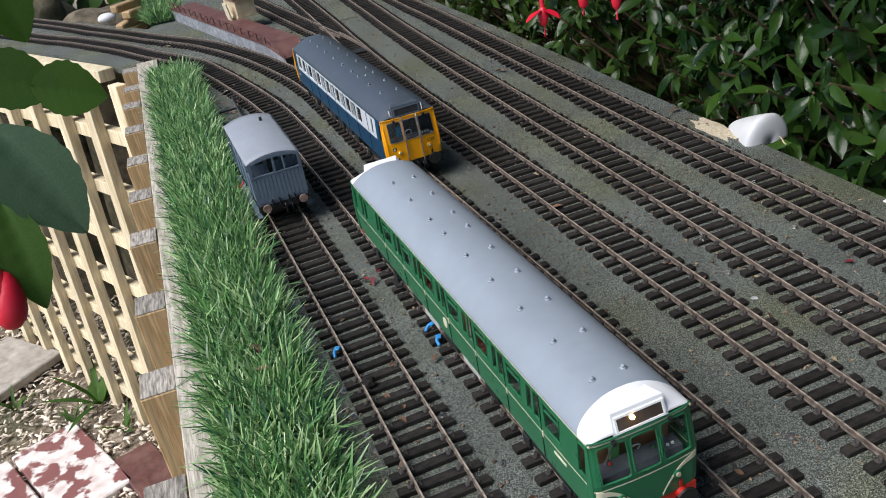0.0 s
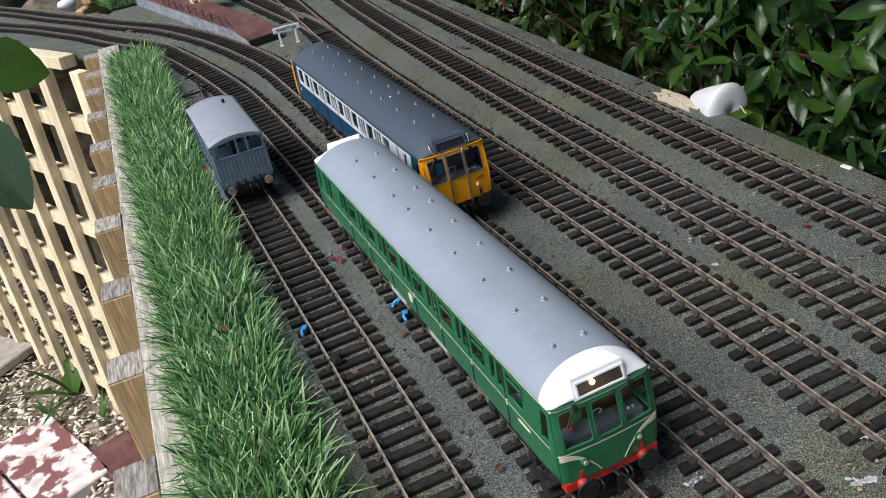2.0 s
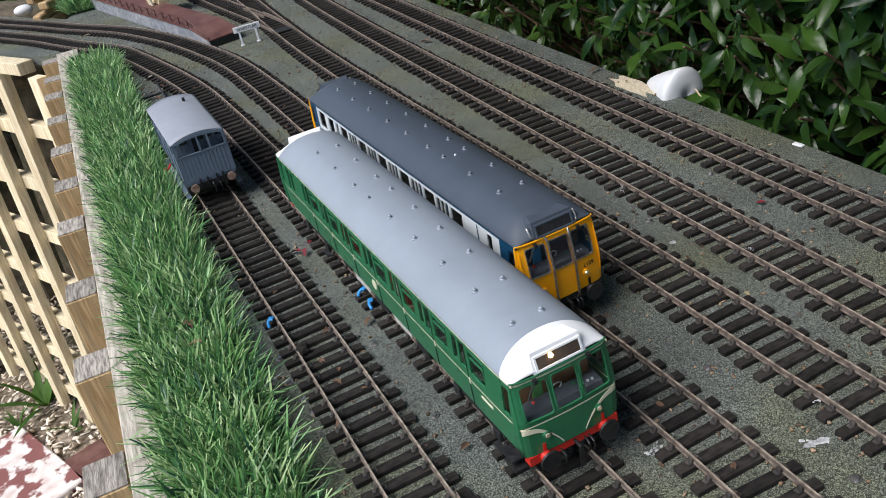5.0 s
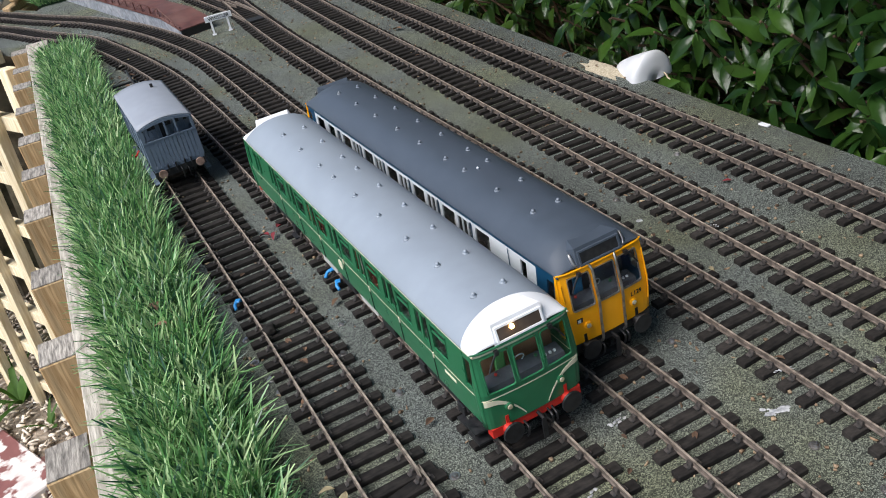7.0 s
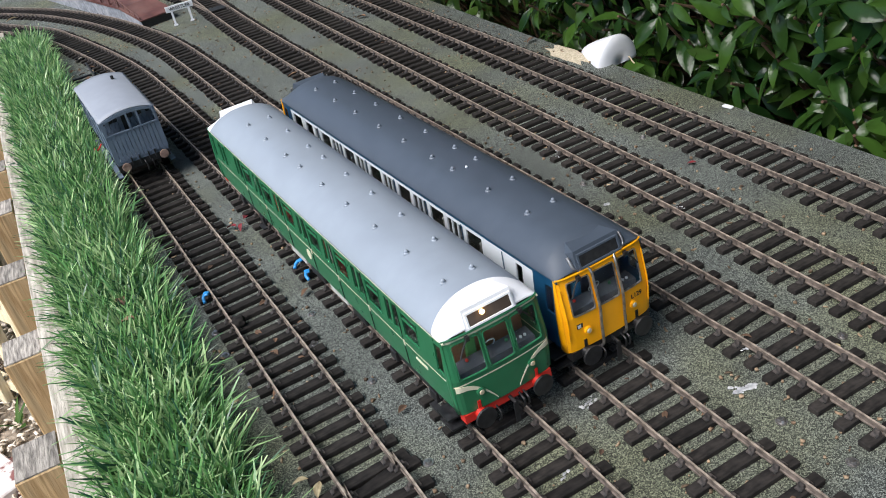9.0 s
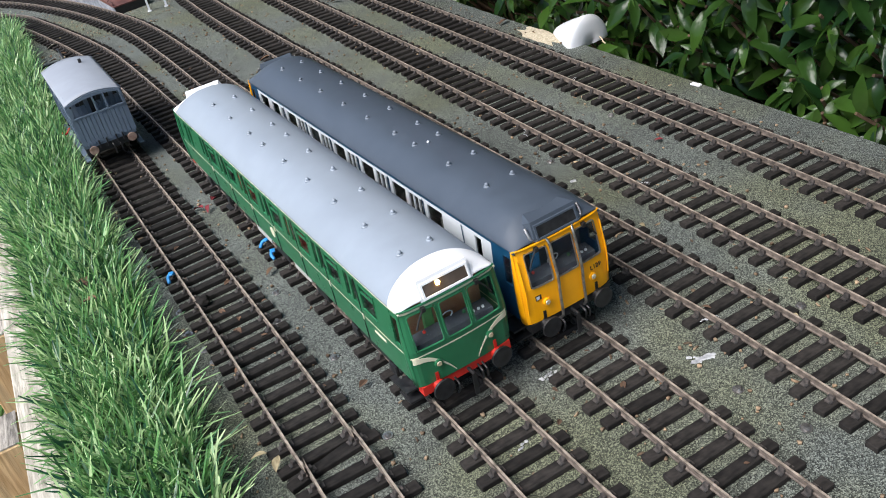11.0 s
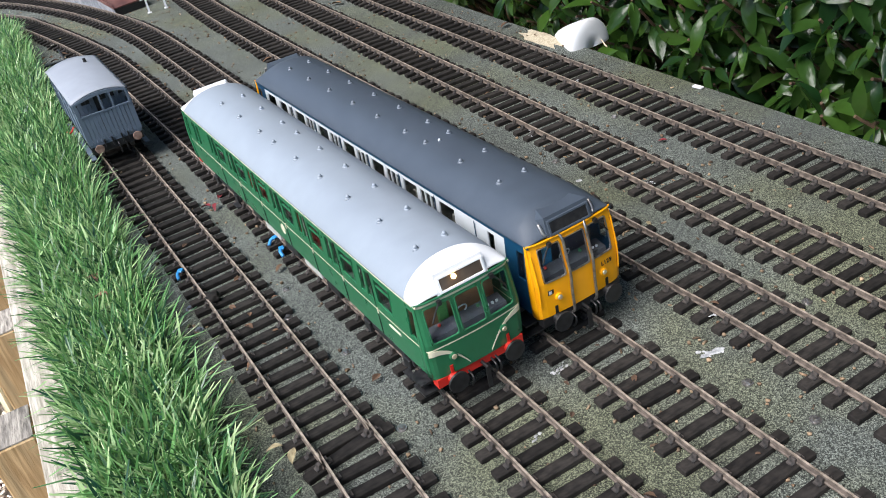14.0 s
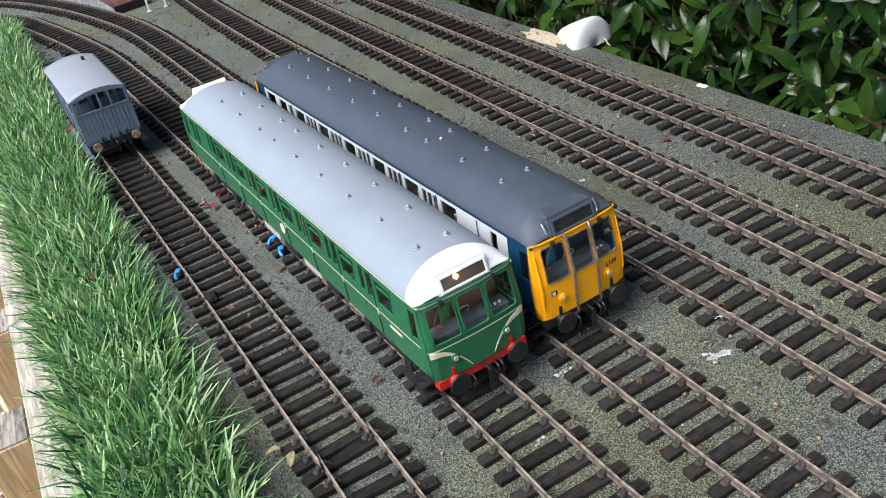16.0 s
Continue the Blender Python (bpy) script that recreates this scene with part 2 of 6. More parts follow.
M_BUFF = surface("buff_hut", (0.52, 0.42, 0.27), (0.66, 0.55, 0.38), scale=60, rough=0.8)
M_DEAD = surface("dead_leaf", (0.055, 0.030, 0.018), (0.24, 0.135, 0.075), scale=120, rough=0.85, bump=0.5, random_by="object", spread=0.4)
M_SPLAT = surface("bird_dropping", (0.22, 0.23, 0.24), (0.54, 0.54, 0.55), scale=200, rough=0.8, bump=0.5)
M_VENTG = paint("vent_grey", (0.15, 0.175, 0.21), 0.42, spread=0.05)
M_DRY = surface("dry_leaf_tan", (0.16, 0.12, 0.06), (0.42, 0.36, 0.22), scale=260, rough=0.9, bump=0.6)
M_CLIP = paint("blue_plastic", (0.03, 0.26, 0.62), 0.35)
M_SAND = surface("pale_sand", (0.42, 0.35, 0.24), (0.66, 0.58, 0.43), scale=420, rough=0.95, bump=0.6)
M_ROCK = surface("garden_rock", (0.05, 0.04, 0.025), (0.17, 0.14, 0.095), scale=25, rough=0.9, bump=0.8, c=(0.05, 0.07, 0.03), big=8, dist=0.01)


# ---- mesh helpers ----
def link_mesh(name, verts, faces, mats, idx=None, parent=None, label="", smooth=False):
    me = bpy.data.meshes.new(name)
    me.from_pydata([tuple(map(float, v)) for v in verts], [], faces)
    for m in mats:
        me.materials.append(m)
    if idx is not None:
        me.polygons.foreach_set("material_index", idx)
    if smooth:
        me.polygons.foreach_set("use_smooth", [True] * len(me.polygons))
    me.update()
    ob = new(name, me)
    ob.parent = parent
    if label:
        tagged(ob, label)
    return ob


def part(name, bm, material, parent=None, label="", smooth=False):
    me = bpy.data.meshes.new(name)
    bmesh.ops.recalc_face_normals(bm, faces=bm.faces[:])
    bm.to_mesh(me)
    bm.free()
    for m in (material if isinstance(material, (list, tuple)) else [material]):
        me.materials.append(m)
    if smooth:
        me.polygons.foreach_set("use_smooth", [True] * len(me.polygons))
    ob = new(name, me)
    ob.parent = parent
    if label:
        tagged(ob, label)
    return ob


def thing(name, label, category, m=None, group="", kind=""):
    ob = new(name)
    ob.empty_display_size = 0.02
    if m is not None:
        ob.matrix_basis = m
    return tagged(ob, label, category, group, kind)


def box(bm, x0, x1, y0, y1, z0, z1, bevel=0.0, m=None):
    r = bmesh.ops.create_cube(bm, size=1.0)
    vs = r["verts"]
    for v in vs:
        v.co = ((x0 + x1) / 2 + v.co.x * (x1 - x0), (y0 + y1) / 2 + v.co.y * (y1 - y0), (z0 + z1) / 2 + v.co.z * (z1 - z0))
    if bevel:
        es = list({e for v in vs for e in v.link_edges})
        got = bmesh.ops.bevel(bm, geom=es, offset=bevel, segments=1, affect="EDGES")
        vs = list({v for f in got["faces"] for v in f.verts} | {v for v in vs if v.is_valid})
    if m is not None:
        for v in vs:
            v.co = m @ v.co
    return vs


def bm_box(*a, **k):
    bm = bmesh.new()
    box(bm, *a, **k)
    return bm


def cyl(bm, p0, p1, r0, r1=None, seg=12):
    p0, p1 = Vector(p0), Vector(p1)
    d = p1 - p0
    q = d.to_track_quat("Z", "Y").to_matrix().to_4x4()
    r = bmesh.ops.create_cone(bm, cap_ends=True, segments=seg, radius1=r0, radius2=r0 if r1 is None else r1, depth=d.length,
                              matrix=Matrix.Translation((p0 + p1) / 2) @ q)
    return r["verts"]


def bm_cyl(*a, **k):
    bm = bmesh.new()
    cyl(bm, *a, **k)
    return bm


def ball(bm, c, r, sx=1, sy=1, sz=1, seg=10):
    got = bmesh.ops.create_uvsphere(bm, u_segments=seg, v_segments=max(6, seg // 2 + 1), radius=r)
    for v in got["verts"]:
        v.co = Vector((c[0] + v.co.x * sx, c[1] + v.co.y * sy, c[2] + v.co.z * sz))
    return got["verts"]


def hull_box(corners):
    """Eight corners: four of the bottom in turn, then the four above them."""
    bm = bmesh.new()
    v = [bm.verts.new(c) for c in corners]
    for f in ((3, 2, 1, 0), (4, 5, 6, 7), (0, 1, 5, 4), (1, 2, 6, 5), (2, 3, 7, 6), (3, 0, 4, 7)):
        bm.faces.new([v[i] for i in f])
    return bm


def smooth_line(pts, step):
    """Catmull-Rom through the points, resampled at an even step. Returns points and unit directions."""
    p = np.array(pts, float)
    p = np.vstack([2 * p[0] - p[1], p, 2 * p[-1] - p[-2]])
    out = []
    for i in range(1, len(p) - 2):
        for t in np.linspace(0, 1, 24, endpoint=False):
            a, b, c, d = p[i - 1], p[i], p[i + 1], p[i + 2]
            out.append(0.5 * (2 * b + (c - a) * t + (2 * a - 5 * b + 4 * c - d) * t * t + (3 * b - a - 3 * c + d) * t ** 3))
    out.append(p[-2])
    out = np.array(out)
    s = np.concatenate([[0], np.cumsum(np.linalg.norm(np.diff(out, axis=0), axis=1))])
    want = np.arange(0, s[-1], step)
    q = np.stack([np.interp(want, s, out[:, k]) for k in range(out.shape[1])], 1)
    d = np.gradient(q, axis=0)
    d /= np.linalg.norm(d, axis=1)[:, None]
    return q, d


def tube(pts, r, seg=8, step=0.002):
    q, d = smooth_line(pts, step)
    verts, faces = [], []
    for p, t in zip(q, d):
        t = Vector(t)
        a = t.orthogonal().normalized() if not verts else (prev - t * prev.dot(t)).normalized()
        prev = a
        b = t.cross(a)
        for k in range(seg):
            w = 2 * math.pi * k / seg
            verts.append(Vector(p) + (a * math.cos(w) + b * math.sin(w)) * r)
    for i in range(len(q) - 1):
        for k in range(seg):
            faces.append((i * seg + k, i * seg + (k + 1) % seg, (i + 1) * seg + (k + 1) % seg, (i + 1) * seg + k))
    n = len(verts)
    faces += [tuple(range(seg))[::-1], tuple(range(n - seg, n))]
    return verts, faces


def leaf_shape(length, width, fold=0.25, curl=0.25, steps=5):
    """A folded, curled leaf along +y, its face towards +z."""
    verts, faces = [], []
    prof = [0.05, 0.62, 0.98, 0.95, 0.62, 0.03] if steps == 5 else [0.05, 0.95, 0.8, 0.03]
    n = len(prof)
    for i, w in enumerate(prof):
        t = i / (n - 1)
        z = -curl * length * t * t
        hw = width / 2 * w
        verts += [(-hw, t * length, z + fold * hw), (0, t * length, z), (hw, t * length, z + fold * hw)]
    for i in range(n - 1):
        a = 3 * i
        faces += [(a, a + 1, a + 4, a + 3), (a + 1, a + 2, a + 5, a + 4)]
    return np.array(verts), faces


def toothed_leaf(width):
    """A broad toothed leaf of unit length, finely divided."""
    V, F, n = [], [], 60
    for i in range(n + 1):
        t = i / n
        hw = width / 2 * math.sin(math.pi * t ** 0.85) ** 0.8 * (1 + 0.025 * math.sin(t * 45)) + 0.004
        for k in (-1, -0.75, -0.5, -0.25, 0, 0.25, 0.5, 0.75, 1):
            V.append((k * hw, t, 0.16 * abs(k) * hw - 0.10 * t * t - 0.007 * max(0.0, math.sin(t * 40 - 7 * abs(k))) ** 3 * (1 - abs(k)) - (0.012 if k == 0 else 0)))
    for i in range(n):
        for k in range(8):
            a = 9 * i + k
            F.append((a, a + 1, a + 10, a + 9))
    return V, F


def scatter_mesh(name, shapes, poses, mat, parent=None, label=""):
    """Many copies of a few shapes joined in one mesh."""
    V, F, base = [], [], 0
    for k, m in poses:
        v, f = shapes[k]
        a = np.array(m)
        V.append(v @ a[:3, :3].T + a[:3, 3])
        F += [tuple(i + base for i in g) for g in f]
        base += len(v)
    me = bpy.data.meshes.new(name)
    me.from_pydata(np.vstack(V).tolist(), [], F)
    me.materials.append(mat)
    me.polygons.foreach_set("use_smooth", [True] * len(me.polygons))
    ob = new(name, me)
    ob.parent = parent
    tagged(ob, label, kind="stuff")
    return ob


def lettering(name, text, size, mat, parent, m, label=""):
    cu = bpy.data.curves.new(name, "FONT")
    cu.body, cu.size, cu.extrude, cu.align_x, cu.align_y = text, size, 0.00015, "CENTER", "CENTER"
    tmp = new("lettering_source", cu)
    me = bpy.data.meshes.new_from_object(tmp.evaluated_get(bpy.context.evaluated_depsgraph_get()))
    bpy.data.objects.remove(tmp)
    me.materials.clear()
    me.materials.append(mat)
    ob = new(name, me)
    ob.parent = parent
    ob.matrix_basis = m
    if label:
        tagged(ob, label)
    return ob


# ---- ground and baseboard ----
GROUND = -1.1
U = Vector((-0.467, 0.884, 0))          # the way of the side branch of the board


def make_ground():
    n = 60
    g = np.linspace(-1, 1, n)
    ax = np.sign(g) * np.abs(g) ** 2.2 * 60
    verts = [(x - 0.5, y + 1.5, GROUND + (0.015 * noise.noise(Vector((x * 3, y * 3, 0))) if abs(x) < 4 and abs(y) < 4 else 0)) for y in ax for x in ax]
    faces = [(j * n + i, j * n + i + 1, (j + 1) * n + i + 1, (j + 1) * n + i) for j in range(n - 1) for i in range(n - 1)]
    ob = link_mesh("ground", verts, faces, [M_SOIL], smooth=True)
    tagged(ob, "brown garden soil strewn with pale bark chips", "ground", kind="structure")


def prism(outline, z0, z1):
    bm = bmesh.new()
    lo = [bm.verts.new((x, y, z0)) for x, y in outline]
    hi = [bm.verts.new((x, y, z1)) for x, y in outline]
    bm.faces.new(lo[::-1])
    bm.faces.new(hi)
    for i in range(len(lo)):
        j = (i + 1) % len(lo)
        bm.faces.new((lo[i], lo[j], hi[j], hi[i]))
    return bm


def make_board():
    s0, n0 = Vector((-0.270, 1.545, 0)), Vector((-0.205, 1.872, 0))
    s1, n1 = s0 + U * 2.2, n0 + U * 2.0
    outline = [(-0.234, -1.4), (0.402, -1.4), (0.400, 0.0), (0.393, 0.6), (0.389, 1.1), (0.377, 1.5), (0.365, 2.6), (-0.20, 2.6),
               (-0.17, 1.95), n0[:2], n1[:2], s1[:2], s0[:2], (-0.234, 1.50)]
    board = part("baseboard", prism(outline, -0.018, 0.0), M_FELT)
    tagged(board, "railway baseboard covered in grey-green mineral roofing felt", "baseboard", kind="structure")
    rim = [(-0.228, -1.38), (0.39, -1.38), (0.386, 0.6), (0.37, 1.5), (0.35, 2.58), (0.30, 2.58), (0.32, 1.5), (0.34, 0.6), (0.34, -1.33), (-0.18, -1.33), (-0.18, 1.45), (-0.228, 1.45)]
    fr = part("board_frame", prism(rim, -0.075, -0.0185), M_POST)
    tagged(fr, "timber framing under the railway baseboard", "frame", kind="structure")
    for i, (x, y) in enumerate(((0.33, -1.2), (0.32, 0.4), (0.31, 2.2), (-0.14, -1.2), (-0.14, 0.9), (-0.15, 2.3))):
        leg = part("board_leg", bm_box(x - 0.025, x + 0.025, y - 0.025, y + 0.025, GROUND - 0.05, -0.0755 if i not in (2, 5) else -0.0185, bevel=0.003), M_POST)
        tagged(leg, "square timber leg under the baseboard", "leg", kind="structure")
    # felt joints: thin overlapping strips
    for y in (-0.42, 1.47):
        st = part("felt_seam", bm_box(-0.10, 0.385, y, y + 0.003, 0.0004, 0.0012), M_FELT)
        tagged(st, "raised seam in the roofing felt", "seam", kind="structure")


make_ground()
make_board()


# ---- tracks ----
GAUGE_HALF = 0.0168
SLEEPER_L, SLEEPER_W, SLEEPER_H, PITCH = 0.057, 0.0073, 0.0040, 0.0162


def sleeper_mesh():
    bm = bm_box(-SLEEPER_L / 2, SLEEPER_L / 2, -SLEEPER_W / 2, SLEEPER_W / 2, 0, SLEEPER_H, bevel=0.0004)
    ob = part("sleeper_master", bm, M_SLEEPER)
    me = ob.data
    bpy.data.objects.remove(ob)
    return me


def chair_mesh():
    """Cast chair: base with two jaws, one extruded outline."""
    prof = [(-0.0046, 0), (0.0046, 0), (0.0046, 0.0009), (0.0031, 0.0013), (0.0025, 0.0036), (0.0011, 0.0036), (0.0010, 0.0012),
            (-0.0010, 0.0012), (-0.0011, 0.0036), (-0.0025, 0.0036), (-0.0031, 0.0013), (-0.0046, 0.0009)]
    bm = bmesh.new()
    a = [bm.verts.new((x, -0.0021 + 0.12 * z, z)) for x, z in prof]
    b = [bm.verts.new((x, 0.0021 - 0.12 * z, z)) for x, z in prof]
    bm.faces.new(a[::-1])
    bm.faces.new(b)
    for k in range(len(prof)):
        q = (k + 1) % len(prof)
        bm.faces.new((a[k], a[q], b[q], b[k]))
    ob = part("chair_master", bm, M_CHAIR)
    me = ob.data
    bpy.data.objects.remove(ob)
    return me


ME_SLEEPER, ME_CHAIR = sleeper_mesh(), chair_mesh()
RAIL_PROFILE = [(-0.0009, 0.0), (0.0009, 0.0), (0.0009, 0.0008), (0.0003, 0.0011), (0.0003, 0.0033), (0.0008, 0.0036), (0.00065, 0.0046), (-0.00065, 0.0046),
                (-0.0008, 0.0036), (-0.0003, 0.0033), (-0.0003, 0.0011), (-0.0009, 0.0008)]


def rail(q, d, off, parent, z=SLEEPER_H + 0.0006):
    side = np.stack([d[:, 1], -d[:, 0]], 1)
    verts, faces, k = [], [], len(RAIL_PROFILE)
    for p, s in zip(q, side):
        for a, b in RAIL_PROFILE:
            c = p + s * (off + a)
            verts.append((c[0], c[1], z + b))
    for i in range(len(q) - 1):
        for j in range(k):
            faces.append((i * k + j, i * k + (j + 1) % k, (i + 1) * k + (j + 1) % k, (i + 1) * k + j))
    faces += [tuple(range(k))[::-1], tuple(range((len(q) - 1) * k, len(q) * k))]
    kind = [0 if i % k == 6 and i < (len(q) - 1) * k else 1 for i in range(len(faces))]
    return link_mesh("rail", verts, faces, [M_RAIL, M_RAILSIDE], kind, parent=parent)


def track(pts, label, skip=(), anchor=None):
    th = thing("railway_track", label, "model track", group="tracks on the baseboard")
    q, d = smooth_line(pts, 0.02)
    rail(q, d, -GAUGE_HALF, th)
    rail(q, d, GAUGE_HALF, th)
    fine, _ = smooth_line(pts, 0.0005)
    first = 0 if anchor is None else int(round(((anchor - fine[0][1]) % PITCH) / 0.0005))
    q, d = smooth_line(fine[first::20], PITCH)
    rng = random.Random(len(q))
    for p, t in zip(q, d):
        if any(a < p[1] < b for a, b in skip):
            continue
        s = new("sleeper", ME_SLEEPER)
        s.parent = th
        ang = math.atan2(-t[0], t[1]) + rng.uniform(-0.03, 0.03)
        s.matrix_basis = Matrix.Translation((p[0], p[1], 0)) @ Matrix.Rotation(ang, 4, "Z") @ Matrix.Translation((rng.uniform(-0.001, 0.001), 0, rng.uniform(-0.0004, 0.0001)))
        for o in (-1, 1):
            c = new("chair", ME_CHAIR)
            c.parent = s
            c.matrix_basis = Matrix.Translation((o * GAUGE_HALF, 0, SLEEPER_H))
    return th


T1 = [(-0.079, -1.3), (-0.080, -0.1), (-0.0825, 0.02), (-0.0875, 0.2), (-0.0925, 0.33), (-0.102, 0.57), (-0.111, 0.85), (-0.115, 1.05)]
T2 = [(0.010, -1.3), (0.006, -0.25), (0.0035, -0.1), (0.001, 0.0), (-0.009, 0.2), (-0.0205, 0.45), (-0.032, 0.68), (-0.037, 0.78), (-0.048, 0.94), (-0.064, 1.06), (-0.086, 1.18),
      (-0.109, 1.29), (-0.134, 1.39), (-0.207, 1.55), (-0.259, 1.677), (-0.322, 1.806), (-0.386, 1.93), (-0.461, 2.058), (-0.80, 2.70), (-1.15, 3.37)]
T3 = [(0.098, -1.3), (0.083, -0.3), (0.079, -0.1), (0.0775, 0.0), (0.068, 0.2), (0.0555, 0.45), (0.045, 0.66), (0.041, 0.78), (0.0345, 0.92), (0.0235, 1.06), (0.001, 1.19),
      (-0.029, 1.32), (-0.066, 1.44), (-0.108, 1.55), (-0.145, 1.623), (-0.200, 1.728), (-0.258, 1.852), (-0.325, 1.982), (-0.395, 2.132), (-0.478, 2.297), (-0.80, 2.93), (-1.05, 3.40)]
T4 = [(0.175, -1.3), (0.171, -0.15), (0.1685, 0.0), (0.160, 0.3), (0.148, 0.65), (0.1425, 0.85), (0.140, 1.05), (0.1425, 1.25), (0.147, 1.45), (0.150, 1.75), (0.152, 2.55)]
T5 = [(0.243, -1.3), (0.244, 0.3), (0.243, 0.7), (0.2425, 1.0), (0.246, 1.3), (0.253, 1.6), (0.262, 2.55)]
T6 = [(0.336, -1.3), (0.333, 0.3), (0.332, 0.7), (0.332, 1.0), (0.331, 1.3), (0.327, 1.5), (0.315, 2.55)]
BRANCH = [(0.1405, 1.16), (0.134, 1.26), (0.122, 1.36), (0.107, 1.48), (0.090, 1.62), (0.070, 1.78), (0.03, 2.08), (-0.03, 2.5)]
track(T1, "siding track with dark brown sleepers and dull rails", skip=((0.965, 1.2),))
track(T2, "curving track under the green railcar, dark sleepers, worn rails", anchor=-0.0565)
track(T3, "curving track under the blue railcar, dark sleepers, worn rails", anchor=-0.0806)
track(T4, "straight track with dark sleepers leading to a turnout", anchor=-0.0938)
track(T5, "straight empty track with dark brown sleepers", anchor=-0.0915)
track(T6, "straight empty track along the edge of the felt board")
br = track(BRANCH, "diverging turnout branch with dark sleepers", skip=((1.0, 1.33),))
for pts in ([(0.1575, 1.14), (0.1555, 1.20), (0.1525, 1.27), (0.146, 1.34)], [(0.1285, 1.30), (0.1300, 1.38), (0.1315, 1.46)], [(0.124, 1.42), (0.131, 1.36), (0.1385, 1.30)]):
    q, d = smooth_line(pts, 0.01)
    rail(q, d, 0.0, br)
part("point_motor", bm_box(0.128, 0.155, 1.165, 1.19, 0.0037, 0.0058, bevel=0.0006), M_BLACK, br, "dark tie bar block of the turnout")


# ---- railcars ----
RC_LEN, RC_ZB, RC_ZW, RC_ZG, RC_HW = 0.449, 0.0215, 0.0455, 0.0715, 0.0324
RC_FACE = 0.0317          # half width of the cab face


def half_width(z, y):
    w = RC_HW - 0.0012 * max(0.0, (z - RC_ZW) / (RC_ZG - RC_ZW)) ** 1.5 - 0.0008 * max(0.0, (RC_ZW - z) / (RC_ZW - RC_ZB)) ** 2
    for e in (y, RC_LEN - y):
        if e < 0.035:
            w -= 0.0008 * (1 - e / 0.035) ** 2
    return w


def front_y(x, z):
    """How far the cab face stands back from the nose, by height and offset."""
    rake = 0.0052 * max(0.0, (z - 0.046) / (RC_ZG - 0.046))
    r = abs(x) / 0.0322
    return rake + 0.0022 * r ** 2 + (0.0016 * ((r - 0.86) / 0.14) ** 2 if r > 0.86 else 0)


def cells(us, zs, hole, place, thick, matof):
    """Curved wall on a grid, with openings left out and their reveals closed."""
    nu, nz = len(us), len(zs)
    V = [place(u, z, d) for d in (0, thick) for u in us for z in zs]
    full = [[not hole((us[i] + us[i + 1]) / 2, (zs[j] + zs[j + 1]) / 2) for j in range(nz - 1)] for i in range(nu - 1)]
    F, I = [], []

    def at(i, j, d):
        return d * nu * nz + i * nz + j

    def solid(i, j):
        return 0 <= i < nu - 1 and 0 <= j < nz - 1 and full[i][j]
    for i in range(nu - 1):
        for j in range(nz - 1):
            if not full[i][j]:
                continue
            k = matof((us[i] + us[i + 1]) / 2, (zs[j] + zs[j + 1]) / 2)
            F += [(at(i, j, 0), at(i + 1, j, 0), at(i + 1, j + 1, 0), at(i, j + 1, 0)), (at(i, j + 1, 1), at(i + 1, j + 1, 1), at(i + 1, j, 1), at(i, j, 1))]
            I += [k, k]
            for di, dj, a, b in ((-1, 0, (i, j), (i, j + 1)), (1, 0, (i + 1, j + 1), (i + 1, j)), (0, -1, (i + 1, j), (i, j)), (0, 1, (i, j + 1), (i + 1, j + 1))):
                if not solid(i + di, j + dj):
                    F.append((at(*a, 0), at(*b, 0), at(*b, 1), at(*a, 1)))
                    I.append(k)
    used = sorted({v for f in F for v in f})
    to = {v: n for n, v in enumerate(used)}
    return [V[v] for v in used], [tuple(to[v] for v in f) for f in F], I


def side_windows(green):
    w = [(0.0115, 0.0185, 0.0465, 0.0655, "cab")]
    if not green:
        # guard's door window, then a blank stretch; wide panes to the far end
        w.append((0.0410, 0.0480, 0.0490, 0.0665, "narrow"))
        for k in range(1, 7):
            c = 0.0475 + 0.0485 * k
            w.append((c - 0.0095, c + 0.0095, 0.0490, 0.0665, "wide"))
            for o in ((0.0170, 0.0242, 0.0314) if k < 6 else ()):
                w.append((c + o - 0.0030, c + o + 0.0030, 0.0490, 0.0665, "narrow"))
        w += [(0.3560, 0.3620, 0.0490, 0.0665, "narrow"), (0.3680, 0.3840, 0.0490, 0.0665, "wide"), (0.3940, 0.4130, 0.0490, 0.0665, "wide"), (0.4305, 0.4375, 0.0465, 0.0655, "cab")]
        return w
    for k in range(7):
        c = 0.0475 + 0.0485 * k
        kind = "wide"
        w.append((c - 0.0095, c + 0.0095, 0.0490, 0.0665, kind))
        if k < 7:
            for o in (0.0195, 0.0285):
                w.append((c + o - 0.0031, c + o + 0.0031, 0.0490, 0.0665, "narrow"))
    w += [(0.398, 0.405, 0.0465, 0.0655, "narrow"), (0.4085, 0.4155, 0.0465, 0.0655, "narrow"), (0.4305, 0.4375, 0.0465, 0.0655, "cab")]
    return w


FRONT_WINDOWS = [(-0.0280, -0.0102, 0.0459, 0.0682), (-0.0082, 0.0082, 0.0459, 0.0682), (0.0102, 0.0280, 0.0459, 0.0682)]


def roof_z(y, a):
    """Height of the roof at length y and offset a (-1 to 1)."""
    h = 0.0152 * (1 - abs(a) ** 2.3) ** 0.75
    for e in (y, RC_LEN - y):
        e -= 0.0045
        if e < 0.026:
            t = max(0.0, e / 0.026)
            h *= 0.10 + 0.90 * math.sin(t * math.pi / 2) ** 0.8
    return RC_ZG + h


def dome_edge(a):
    return 0.0165 + 0.0072 * math.sqrt(max(0.0, 1 - a * a))


def brow(a):
    return front_y(a * RC_FACE, RC_ZG) - 0.0006


